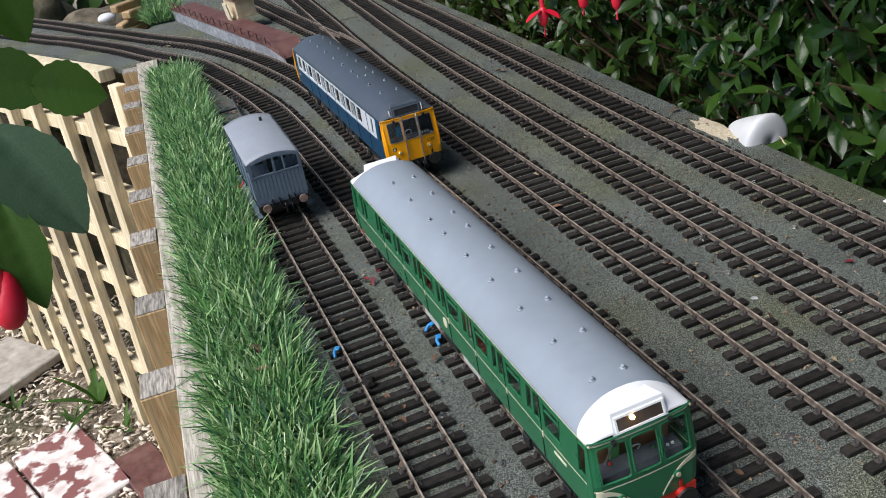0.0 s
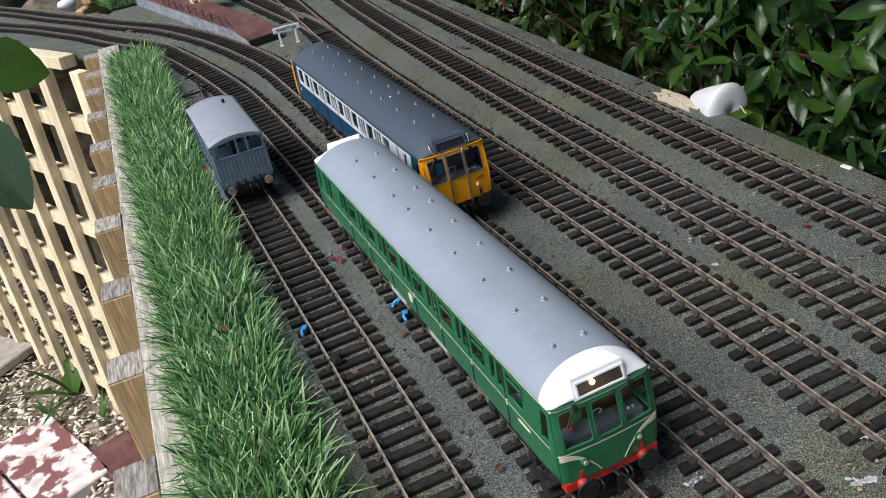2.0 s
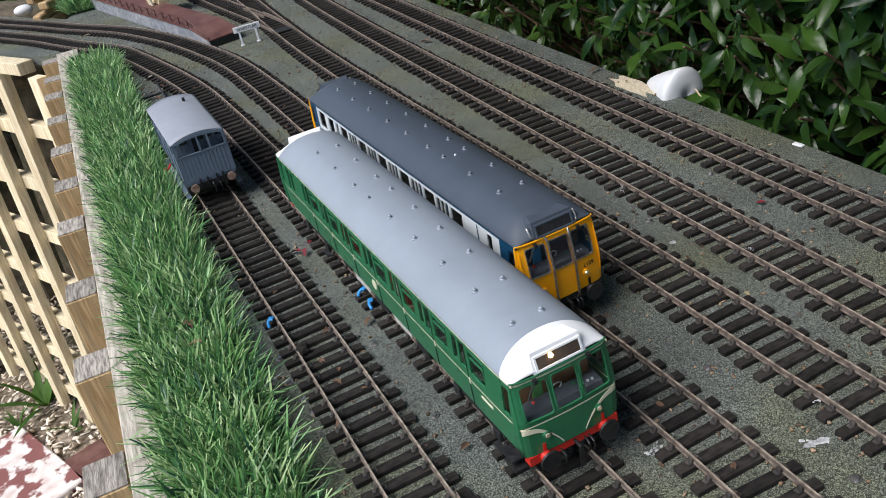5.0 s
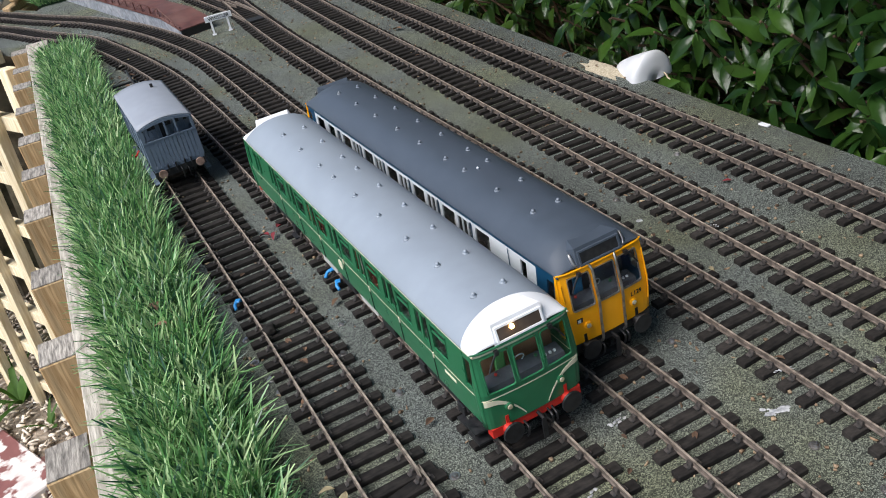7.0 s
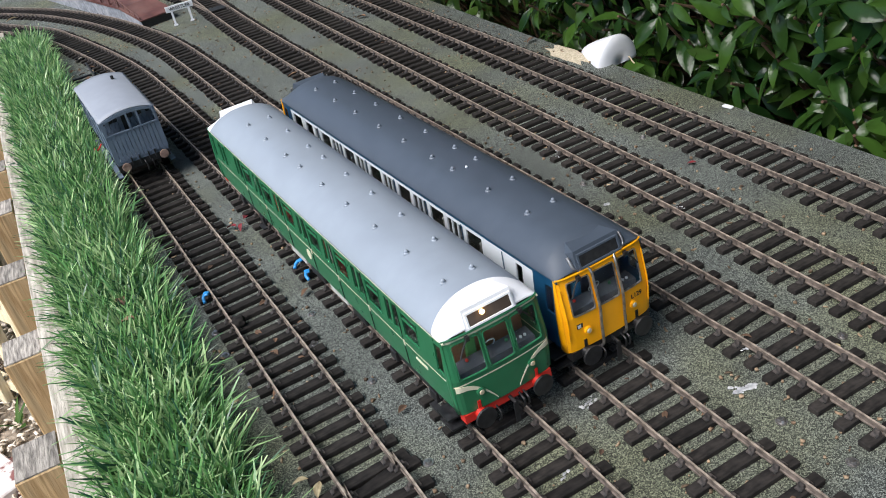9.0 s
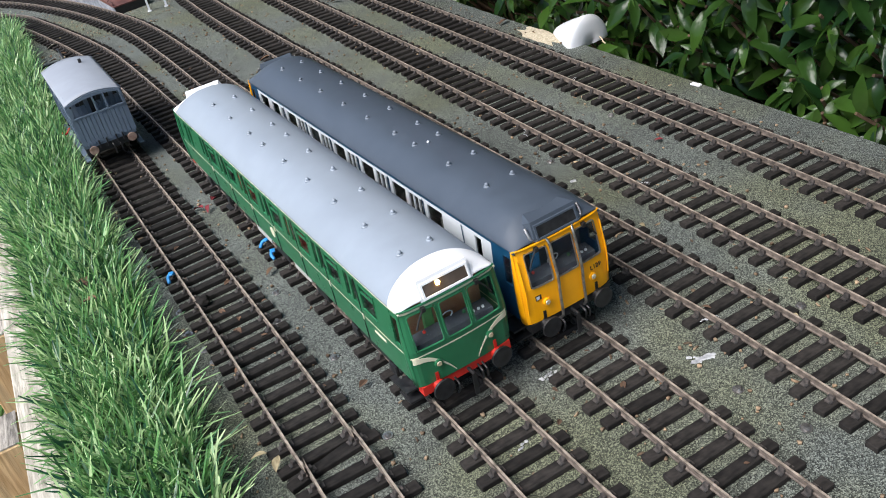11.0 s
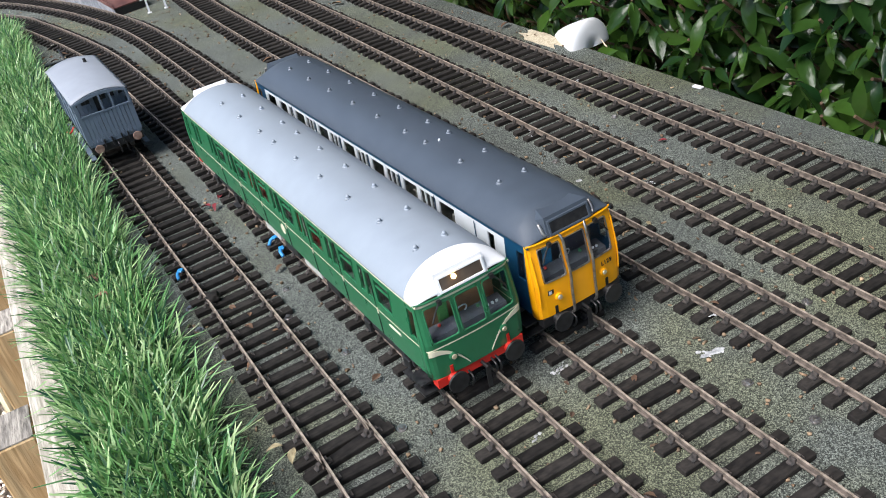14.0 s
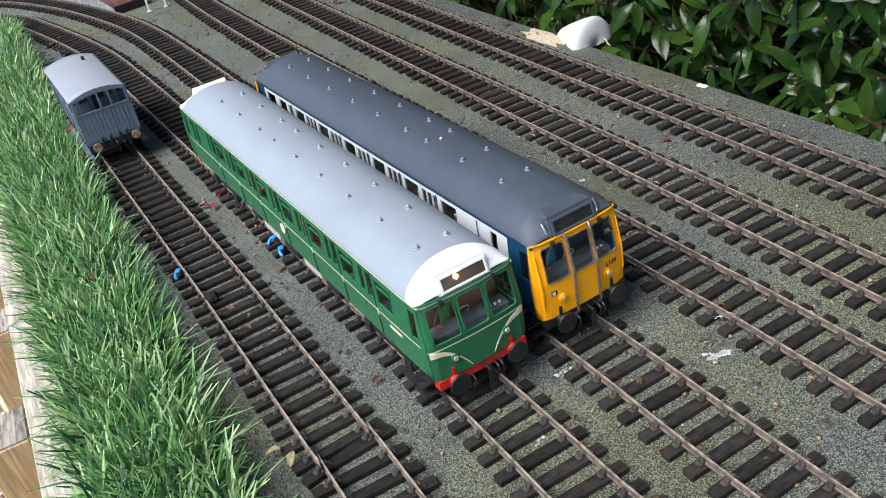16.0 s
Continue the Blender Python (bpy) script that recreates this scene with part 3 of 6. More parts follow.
def front_frame(parent, w, mat, end):
    x0, x1, z0, z1 = w
    V, F = [], []
    loop = []
    for t in np.linspace(0, 2 * math.pi, 20, endpoint=False):
        c, s = math.cos(t), math.sin(t)
        loop.append(((x0 + x1) / 2 + (x1 - x0) / 2 * math.copysign(abs(c) ** 0.16, c), (z0 + z1) / 2 + (z1 - z0) / 2 * math.copysign(abs(s) ** 0.16, s)))
    for gx in ((1.0, 0.0), (1.0, -0.0007), (0.94, -0.0007), (0.94, 0.0005)):
        for x, z in loop:
            cx, cz = (x0 + x1) / 2, (z0 + z1) / 2
            x2, z2 = cx + (x - cx) * gx[0], cz + (z - cz) * (gx[0] if gx[0] == 1 else 0.955)
            V.append(end((x2, front_y(x2, z2) + gx[1], z2)))
    n = len(loop)
    for r in range(3):
        for k in range(n):
            F.append((r * n + k, r * n + (k + 1) % n, (r + 1) * n + (k + 1) % n, (r + 1) * n + k))
    return link_mesh("window_frame", V, F, [mat], parent=parent, smooth=False)


def railcar(name, label, livery, m):
    car = thing(name, label, "model train", m)
    green = livery == "green"
    wins = side_windows(green)
    inset = 0.0 if green else 0.0019
    front_windows = [(max(w[0], -0.0280 + inset), min(w[1], 0.0280 - inset), w[2], w[3]) for w in FRONT_WINDOWS]
    ys = sorted({0.0095, 0.02, 0.03, RC_LEN - 0.03, RC_LEN - 0.02, RC_LEN - 0.0095} | {round(v, 5) for w in wins for v in w[:2]})
    zs = [RC_ZB, 0.029, 0.0375, 0.0420, 0.0429, RC_ZW, 0.0465, 0.0490, 0.0655, 0.0665, 0.0690, 0.0699, 0.0706, RC_ZG]

    def hole(y, z):
        return any(a < y < b and c < z < d for a, b, c, d, k in wins)

    def side_mat(y, z):
        if green:
            return 1 if 0.0420 < z < 0.0429 else (1 if 0.0690 < z < 0.0699 else 0)
        if y < 0.0300 or y > RC_LEN - 0.0300:
            return 0
        return 2 if 0.0455 < z < 0.0690 else 0

    if green:
        zs = sorted(set(zs) | {0.0461})
    base = M_GREEN if green else M_BLUE
    for s in (-1, 1):
        V, F, I = cells(ys, zs, hole, lambda y, z, d, s=s: (s * (half_width(z, y) - d), y, z), 0.0011, side_mat)
        link_mesh("body_side", V, F, [base, M_CREAM, M_PALE], I, car)
        rng = random.Random(5)
        for a, b, c, d, kind in wins:
            x = half_width((c + d) / 2, (a + b) / 2) - 0.0007
            x2 = half_width(d, (a + b) / 2) - 0.0007
            bm = hull_box([(s * x, a, c), (s * (x - 0.0002), a, c), (s * (x - 0.0002), b, c), (s * x, b, c), (s * x2, a, d), (s * (x2 - 0.0002), a, d), (s * (x2 - 0.0002), b, d), (s * x2, b, d)])
            pane = part("side_window", bm, M_GLASS, car)
            pane.visible_shadow = False
            if kind == "wide" and green:
                # thin bright frame round each large pane and its top light bar
                fm = base if green else M_PALE
                bm = bmesh.new()
                e = 0.0006
                for (p0, p1, q0, q1) in ((a, b, c, c + e), (a, b, d - e, d), (a, a + e, c, d), (b - e, b, c, d), (a, b, d - 0.0052, d - 0.0046)):
                    xx = half_width((q0 + q1) / 2, a)
                    lo, hi = sorted((s * (xx + 0.0003), s * (xx - 0.0008)))
                    box(bm, lo, hi, p0, p1, q0, q1)
                part("window_frame", bm, fm, pane)
        # door ledges and handles
        for k in range(7):
            c = 0.0475 + 0.0485 * k + 0.0120
            xx = half_width(RC_ZW, c) + 0.0002
            lo, hi = sorted((s * xx, s * (xx + 0.0006)))
            part("door_handle", bm_box(lo, hi, c - 0.0006, c + 0.0006, 0.0404, 0.0444), M_CREAM if green else M_BLUE, car)
            part("door_seam", bm_box(*sorted((s * (xx - 0.0004), s * (xx + 0.0001))), c + 0.0015, c + 0.0019, RC_ZB + 0.002, 0.069), M_BLACK if green else M_BLUE, car)
    # ends
    for e in (0, 1):
        end = (lambda p: p) if e == 0 else (lambda p: (-p[0], RC_LEN - p[1], p[2]))
        xs = sorted({-RC_FACE, -0.0300, 0.0300, RC_FACE, -0.0005, 0.0005, -0.0175, 0.0175} | {v for w in front_windows for v in w[:2]})
        fz = [RC_ZB, 0.029, 0.0375, RC_ZW, 0.0459, 0.053, 0.060, 0.0682, 0.0692, 0.0706, RC_ZG]

        def fhole(x, z):
            return any(a < x < b and c < z < d for a, b, c, d in front_windows)

        def fplace(x, z, d):
            k = half_width(z, 0.0095) / RC_FACE
            return end((x * k, front_y(x, z) + d * 1.0, z))

        def fmat(x, z):
            if green:
                return 1 if 0.0692 < z < 0.0706 or 0.0419 < z < 0.0428 else 0
            return 0
        if green:
            fz = sorted(set(fz) | {0.0419, 0.0428})
        face = M_GREEN if green else M_YELLOW
        V, F, I = cells(xs, fz, fhole, fplace, 0.0012, fmat)
        link_mesh("cab_front", V, F, [face, M_CREAM], I, car)
        # corner posts between face and sides
        for s in (-1, 1):
            V, F = [], []
            steps = 5
            for z in fz:
                xa, ya = half_width(z, 0.0095) * 1.0, front_y(RC_FACE, z)
                for i in range(steps):
                    t = i / (steps - 1)
                    x = half_width(z, 0.0095)
                    y = ya + (0.0097 - ya) * t
                    V.append(end((s * (x * (1 + 0.0 * t) + 0.0006 * math.sin(math.pi * t)), y, z)))
            for j in range(len(fz) - 1):
                for i in range(steps - 1):
                    F.append((j * steps + i, j * steps + i + 1, (j + 1) * steps + i + 1, (j + 1) * steps + i))
            ob = link_mesh("corner_post", V, F, [face], parent=car, smooth=True)
            so = ob.modifiers.new("shell", "SOLIDIFY")
            so.thickness, so.offset = 0.0010, 0
        for w in front_windows:
            x0, x1, z0, z1 = w
            pane = part("windscreen", hull_box([end((x, front_y(x, z) + o, z)) for z in (z0, z1) for x, o in ((x0, 0.0006), (x1, 0.0006), (x1, 0.0009), (x0, 0.0009))]), M_GLASS, car)
            pane.visible_shadow = False
            front_frame(pane, w, M_GREEN if green else M_CHROME, end)
        # wipers
        for s in (-1, 1):
            x = s * 0.0175
            pts = [end((x, front_y(x, z) - 0.0014, z)) for z in (0.0690, 0.0645, 0.0580)]
            v, f = tube([Vector(p) + Vector((0.004 * s * k, 0, 0)) for k, p in enumerate(pts)][:3], 0.00055, 6, 0.002)
            link_mesh("wiper", v, f, [M_BLACK], parent=car)
            part("wiper_motor", bm_box(*sorted((end((x - 0.0012, 0, 0))[0], end((x + 0.0012, 0, 0))[0])), *sorted((end((0, front_y(x, 0.069) - 0.0022, 0))[1], end((0, front_y(x, 0.069), 0))[1])), 0.0672, 0.0700), M_BLACK, car)
        # marker lamps
        for s in (-1, 1):
            x, z = s * 0.0175, 0.0335
            c = front_y(x, z)
            lamp = part("marker_lamp", bm_cyl(end((x, c + 0.001, z)), end((x, c - 0.0016, z)), 0.0027, 0.0025, 14), M_GREEN if green else M_YELLOW, car)
            part("lens", bm_cyl(end((x, c - 0.0015, z)), end((x, c - 0.0021, z)), 0.0018, 0.0014, 12), M_LENS, lamp, "pale yellow lamp lens")
        # handrails beside windscreens
        for x in (-0.0087, 0.0087):
            v, f = tube([end((x, front_y(x, z) - 0.0012, z)) for z in (0.050, 0.056, 0.063)], 0.0004, 6, 0.003)
            link_mesh("handrail", v, f, [face], parent=car)
        # destination box
        zb, zt = RC_ZG + 0.0006, 0.0838
        yb = 0.0050
        rm = M_WHITE if green else M_ROOFD
        dest = part("destination_box", hull_box([end(p) for p in ((-0.0168, yb, zb), (0.0168, yb, zb), (0.0185, 0.024, zb + 0.004), (-0.0185, 0.024, zb + 0.004),
                                                                  (-0.0160, yb + 0.0040, zt), (0.0160, yb + 0.0040, zt), (0.0120, 0.0225, 0.0836), (-0.0120, 0.0225, 0.0836))]), rm, car)
        pz0, pz1 = zb + 0.0020, zt - 0.0030

        def py(z):
            return yb + 0.0040 * (z - zb) / (zt - zb)
        part("blind_glass", hull_box([end((x, py(z) - o, z)) for z in (pz0, pz1) for x, o in ((-0.0138, 0.0006), (0.0138, 0.0006), (0.0138, -0.0006), (-0.0138, -0.0006))]),
             M_BLIND if green else M_BLACK, dest, "dark destination blind")
        bm = bmesh.new()
        for xa, xb, za, zc in ((-0.0150, 0.0150, pz0 - 0.0010, pz0), (-0.0150, 0.0150, pz1, pz1 + 0.0010), (-0.0150, -0.0138, pz0, pz1), (0.0138, 0.0150, pz0, pz1)):
            h = hull_box([end((x, py(z) - o, z)) for z in (za, zc) for x, o in ((xa, 0.0012), (xb, 0.0012), (xb, -0.0005), (xa, -0.0005))])
            me = bpy.data.meshes.new("t")
            h.to_mesh(me)
            h.free()
            bm.from_mesh(me)
            bpy.data.meshes.remove(me)
        part("blind_frame", bm, rm, dest)
        if green and e == 0:
            bm = bmesh.new()
            ball(bm, (-0.0045, py(0.0785) - 0.0010, 0.0790), 0.0015, seg=10)
            part("bulb", bm, M_BULB, dest, "small glowing warm bulb")
        # cab desk, wheel and bulkhead
        desk = part("cab_desk", hull_box([end(p) for p in ((-0.026, 0.006, 0.041), (0.026, 0.006, 0.041), (0.026, 0.016, 0.041), (-0.026, 0.016, 0.041),
                                                           (-0.026, 0.007, 0.0453), (0.026, 0.007, 0.0453), (0.026, 0.016, 0.0470), (-0.026, 0.016, 0.0470))]), M_DESK, car, "grey cab desk with small controls")
        v, f = tube([end((0.0 + 0.0038 * math.cos(t), 0.0145 - 0.0015 * math.sin(t), 0.0492 + 0.0036 * math.sin(t))) for t in np.linspace(0, 2 * math.pi, 13)], 0.0004, 6, 0.001)
        link_mesh("handwheel", v, f, [M_PALE], parent=desk)
        bm = bmesh.new()
        ball(bm, end((-0.0165, 0.0125, 0.0478)), 0.0011, seg=8)
        part("red_knob", bm, M_RED, desk)
        bm = bmesh.new()
        ball(bm, end((0.0100, 0.0120, 0.0478)), 0.0012, seg=8)
        part("green_knob", bm, M_GREEN, desk)
        for kx in (0.0150, 0.0185, 0.0215):
            part("dial", bm_cyl(end((kx, 0.0100, 0.0458)), end((kx, 0.0100, 0.0468)), 0.0009, seg=8), M_PALE, desk)
        part("bulkhead", bm_box(-0.0285, 0.0285, *sorted((end((0, 0.024, 0))[1], end((0, 0.0248, 0))[1])), 0.024, 0.0715), M_BROWNINT if green else M_DESK, car, "cab rear partition")
        part("driver_seat", bm_box(*sorted((end((-0.013, 0, 0))[0], end((-0.006, 0, 0))[0])), *sorted((end((0, 0.0185, 0))[1], end((0, 0.0205, 0))[1])), 0.030, 0.058, bevel=0.0008),
             M_SEATGRN if green else M_SEATBLU, car)
        # buffer beam, buffers, coupling
        bm = hull_box([end((x, y, z)) for z in (0.0152, RC_ZB - 0.0002) for x, y in ((-0.0300, 0.0012), (0.0300, 0.0012), (0.0300, 0.0075), (-0.0300, 0.0075))])
        beam = part("buffer_beam", bm, M_RED if green else M_BLACK, car, "bright red buffer beam" if green else "black buffer beam")
        for s in (-1, 1):
            bm = bmesh.new()
            cyl(bm, end((s * 0.0198, 0.003, 0.0185)), end((s * 0.0198, -0.0045, 0.0185)), 0.0040, 0.0026, 14)
            buf = part("buffer", bm, M_RED if green else M_BLACK, beam)
            part("buffer_head", bm_cyl(end((s * 0.0198, -0.0045, 0.0185)), end((s * 0.0198, -0.0058, 0.0185)), 0.0068, 0.0066, 20), M_BLACK, car)
            part("lamp_iron", bm_box(*sorted((end((s * 0.0198 - 0.001, 0, 0))[0], end((s * 0.0198 + 0.001, 0, 0))[0])), *sorted((end((0, 0.0005, 0))[1], end((0, 0.0022, 0))[1])), 0.0195, 0.0275), M_RED if green else M_BLACK, beam)
        bm = bmesh.new()
        cyl(bm, end((0, 0.003, 0.0180)), end((0, -0.0055, 0.0175)), 0.0011, 0.0011, 8)
        for k in range(3):
            v0 = Vector(end((0, -0.0048, 0.0165 - 0.0045 * k)))
            box(bm, v0.x - 0.0014, v0.x + 0.0014, v0.y - 0.0005, v0.y + 0.0005, v0.z - 0.0048, v0.z)
        part("coupling", bm, M_BLACK, car)
        for x in (-0.0095, 0.0095, 0.0065):
            v, f = tube([end((x, 0.002, 0.0170)), end((x, -0.0035, 0.0155)), end((x * 1.05, -0.0030, 0.0100)), end((x * 1.1, -0.0005, 0.0065))], 0.0007, 6, 0.002)
            link_mesh("brake_hose", v, f, [M_BLACK], parent=car)
        if not green:
            for s in (-1, 1):
                x = s * 0.0088
                pts = [(x, 0.0005, 0.0165), (x, -0.0022, 0.0210), (x, -0.0018, 0.034), (x, -0.0018, 0.047), (x, front_y(x, 0.06) - 0.0022, 0.060), (x, front_y(x, 0.069) - 0.0022, 0.069),
                       (x + s * 0.0012, 0.0052, 0.0722), (x + s * 0.0060, 0.0060, 0.0728), (x + s * 0.0094, 0.0066, 0.0740), (x + s * 0.0100, 0.0085, 0.0775), (x + s * 0.0100, 0.0120, 0.0815)]
                v, f = tube([end(p) for p in pts], 0.0009, 8, 0.0015)
                link_mesh("exhaust_pipe", v, f, [M_CHROME], parent=car, label="bent steel exhaust pipe", smooth=True)
            for s in (-1, 1):
                v, f = tube([end((s * 0.0304, front_y(s * 0.030, z) - 0.0008, z)) for z in (0.030, 0.045, 0.066)], 0.0005, 6, 0.003)
                link_mesh("handrail", v, f, [M_YELLOW], parent=car)
        else:
            # cream whisker lines
            for s in (-1, 1):
                V, F = [], []
                n = 14
                for i in range(n + 1):
                    t = i / n
                    x = s * (0.0312 - 0.0235 * t)
                    zc = 0.0402 - 0.0004 * t - 0.0165 * t ** 2.4
                    wd = 0.0015 * (1 - t) ** 1.2 + 0.00050
                    for dz in (-wd, wd):
                        V.append(end((x * half_width(zc, 0.0095) / RC_FACE, front_y(x, zc + dz) - 0.0003, zc + dz)))
                for i in range(n):
                    F.append((2 * i, 2 * i + 1, 2 * i + 3, 2 * i + 2))
                ob = link_mesh("whisker_line", V, F, [M_CREAM], parent=car, label="cream whisker line")
                so = ob.modifiers.new("thick", "SOLIDIFY")
                so.thickness, so.offset = 0.0003, 0
    # roof: one shell, the domes in their own colour
    rm = M_ROOFG if green else M_ROOFD
    na = 26
    V, F, I = [], [], []
    rows = [("d", k / 14) for k in range(14)] + [("r", k / 40) for k in range(40)] + [("e", k / 14) for k in range(15)]
    for kind, t in rows:
        for j in range(na + 1):
            a = math.sin((j / na * 2 - 1) * math.pi / 2)
            b0, d0 = brow(a), dome_edge(a)
            y = b0 + (d0 - b0) * t if kind == "d" else (d0 + (RC_LEN - 2 * d0) * t if kind == "r" else RC_LEN - d0 + (d0 - b0) * t)
            V.append((a * (half_width(RC_ZG, y) + 0.0009), y, roof_z(y, a)))
    for i in range(len(rows) - 1):
        for j in range(na):
            p = i * (na + 1) + j
            F.append((p, p + 1, p + na + 2, p + na + 1))
            I.append(0 if rows[i][0] == "r" else 1)
    roof = link_mesh("roof", V, F, [rm, M_WHITE if green else rm], I, car, "pale grey roof with white domed ends" if green else "dark grey roof with domed ends", smooth=True)
    sol = roof.modifiers.new("shell", "SOLIDIFY")
    sol.thickness, sol.offset = 0.0008, -1
    # gutter strips
    for s in (-1, 1):
        V, F = [], []
        yy = np.linspace(0.006, RC_LEN - 0.006, 60)
        for y in yy:
            x = half_width(RC_ZG, y)
            for dx, z in ((0.0001, RC_ZG - 0.0011), (0.0009, RC_ZG - 0.0010), (0.0009, RC_ZG - 0.0001), (0.0001, RC_ZG + 0.0001)):
                V.append((s * (x + dx), y, z))
        for i in range(len(yy) - 1):
            for k in range(4):
                F.append((4 * i + k, 4 * i + (k + 1) % 4, 4 * i + 4 + (k + 1) % 4, 4 * i + 4 + k))
        link_mesh("gutter", V, F, [M_CREAM if green else M_BLUE], parent=car)
    for e in (0, 1):
        end = (lambda p: p) if e == 0 else (lambda p: (-p[0], RC_LEN - p[1], p[2]))
        v, f = tube([end((x, brow(x / RC_FACE) - 0.0002, RC_ZG + 0.0002)) for x in np.linspace(-RC_FACE, RC_FACE, 13)], 0.0007, 6, 0.002)
        link_mesh("front_gutter", v, f, [M_GREEN if green else M_YELLOW], parent=car)
    # ventilators
    vents = [0.0365, 0.0805, 0.1240, 0.1675, 0.2100, 0.2525, 0.2825, 0.3280, 0.3725] if green else [0.0610, 0.1055, 0.1510, 0.1800, 0.2235, 0.2655, 0.3100, 0.3525, 0.3950]
    for y in vents:
        for s in (-1, 1):
            a = 0.0098 / 0.0312
            z = roof_z(y, a)
            bm = bmesh.new()
            cyl(bm, (s * 0.0098, y, z - 0.0005), (s * 0.0098, y, z + 0.0007), 0.0023, 0.0019, 12)
            ball(bm, (s * 0.0098, y, z + 0.0013), 0.0014, seg=10)
            part("roof_vent", bm, M_ROOFG if green else M_VENTG, car, smooth=True)
    if not green:
        bm = bmesh.new()
        ball(bm, (-0.0022, 0.1445, roof_z(0.1445, 0.07) + 0.0006), 0.0011, seg=8)
        part("roof_filler", bm, M_PALE, car, smooth=True)
    # floor, interior
    part("floor", bm_box(-0.0288, 0.0288, 0.010, RC_LEN - 0.010, 0.0215, 0.0240), M_BLACK, car)
    rng = random.Random(11)
    y = 0.038
    k = 0
    while y < 0.385:
        for s in (-1, 1):
            # Red seats in four rows stand in for red seated figures.
            sm = M_SEAT if green and k in (5, 6, 9, 10) else M_SEATG
            sb = bmesh.new()
            box(sb, *sorted((s * 0.006, s * 0.027)), y, y + 0.010, 0.0242, 0.036, bevel=0.0008)
            box(sb, *sorted((s * 0.006, s * 0.027)), y + 0.010, y + 0.0130, 0.0242, 0.0565, bevel=0.0008)
            part("passenger_seat", sb, sm, car)
        if k in (5, 10):
            part("partition", bm_box(-0.0285, 0.0285, y + 0.0150, y + 0.0158, 0.024, 0.0705), M_CURTAIN if green else M_DESK, car, "interior partition")
        y += 0.0243
        k += 1
    # underframe, bogies, wheels
    uf = bmesh.new()
    box(uf, -0.026, 0.026, 0.0076, RC_LEN - 0.0076, 0.0165, 0.0212)
    part("underframe", uf, M_BLACK, car)
    for yc, w, h in ((0.150, 0.022, 0.010), (0.185, 0.030, 0.008), (0.225, 0.026, 0.010), (0.265, 0.030, 0.009), (0.300, 0.018, 0.0075)):
        for s in (-1, 1):
            pale = green and yc in (0.185, 0.265)
            part("equipment_box", bm_box(*sorted((s * 0.015, s * 0.0285)), yc - w / 2, yc + w / 2, 0.0165 - h, 0.0166, bevel=0.0008), M_CURTAIN if pale else M_BLACK, car, "pale grey equipment box" if pale else "")
    for yc in (0.070, RC_LEN - 0.070):
        bg = new("bogie")
        bg.parent = car
        bg.matrix_basis = pose(-0.0045, yc, 0)
        for s in (-1, 1):
            bm = bmesh.new()
            box(bm, *sorted((s * 0.0208, s * 0.0232)), -0.034, 0.034, 0.0080, 0.0125, bevel=0.0005)
            for yy2 in (-0.0265, 0.0265):
                box(bm, *sorted((s * 0.0208, s * 0.0250)), yy2 - 0.0045, yy2 + 0.0045, 0.0045, 0.0125, bevel=0.0005)
            part("side_frame", bm, M_BLACK, bg)
            part("step_board", bm_box(*sorted((s * 0.0250, s * 0.0292)), -0.040, -0.028, 0.0045, 0.0056), M_BLACK, bg)
        for yy2 in (-0.0265, 0.0265):
            bm = bmesh.new()
            for s in (-1, 1):
                cyl(bm, (s * 0.0146, 0, 0), (s * 0.0182, 0, 0), 0.0105, 0.0105, 20)
            cyl(bm, (-0.0200, 0, 0), (0.0200, 0, 0), 0.0018, seg=8)
            part("wheelset", bm, M_CHROME, bg).matrix_basis = pose(0, yy2, 0.0105)
    for s in (-1, 1):
        part("cab_step", bm_box(*sorted((s * 0.0245, s * 0.0365)), 0.012, 0.026, 0.0130, 0.0142), M_BLACK, car)
        part("cab_step", bm_box(*sorted((s * 0.0245, s * 0.0360)), 0.010, 0.024, 0.0065, 0.0078), M_BLACK, car)
        part("step_hanger", bm_box(*sorted((s * 0.0270, s * 0.0280)), 0.015, 0.022, 0.0070, 0.0216), M_BLACK, car)
    # markings
    side_rot = pose(0, 0, 0, 90, 0, 0)
    if green:
        for s in (-1, 1):
            xx = half_width(0.036, 0.2) + 0.0002
            part("crest", bm_cyl((s * (xx - 0.0003), 0.2160, 0.0350), (s * (xx + 0.0002), 0.2160, 0.0350), 0.0042, seg=20), M_CREAM, car, "pale round crest")
            part("number_bar", bm_box(*sorted((s * (xx - 0.0002), s * (xx + 0.00025))), 0.0330, 0.0470, 0.0372, 0.0388), M_CREAM, car)
    else:
        z, x = 0.0392, 0.0205
        lettering("set_number", "L129", 0.0044, M_BLACK, car, Matrix.Translation((x, front_y(x, z) - 0.0004, z)) @ pose(0, 0, 0, 90, 0, 3))
        x, z = -0.0225, 0.0385
        part("warning_plate", bm_box(x - 0.0020, x + 0.0020, front_y(x, z) - 0.0003, front_y(x, z) + 0.0002, z - 0.0016, z + 0.0016), M_BLACK, car)
        part("warning_plate", bm_box(x - 0.0016, x + 0.0006, front_y(x, z) - 0.0005, front_y(x, z), z - 0.0012, z + 0.0010), M_PALE, car)
        for s in (-1, 1):
            xx = half_width(0.036, 0.42) + 0.0002
            part("emblem", bm_box(*sorted((s * (xx - 0.0002), s * (xx + 0.0002))), 0.4170, 0.4215, 0.0360, 0.0388), M_PALE, car)
    shorten(car, 0.980)
    return car


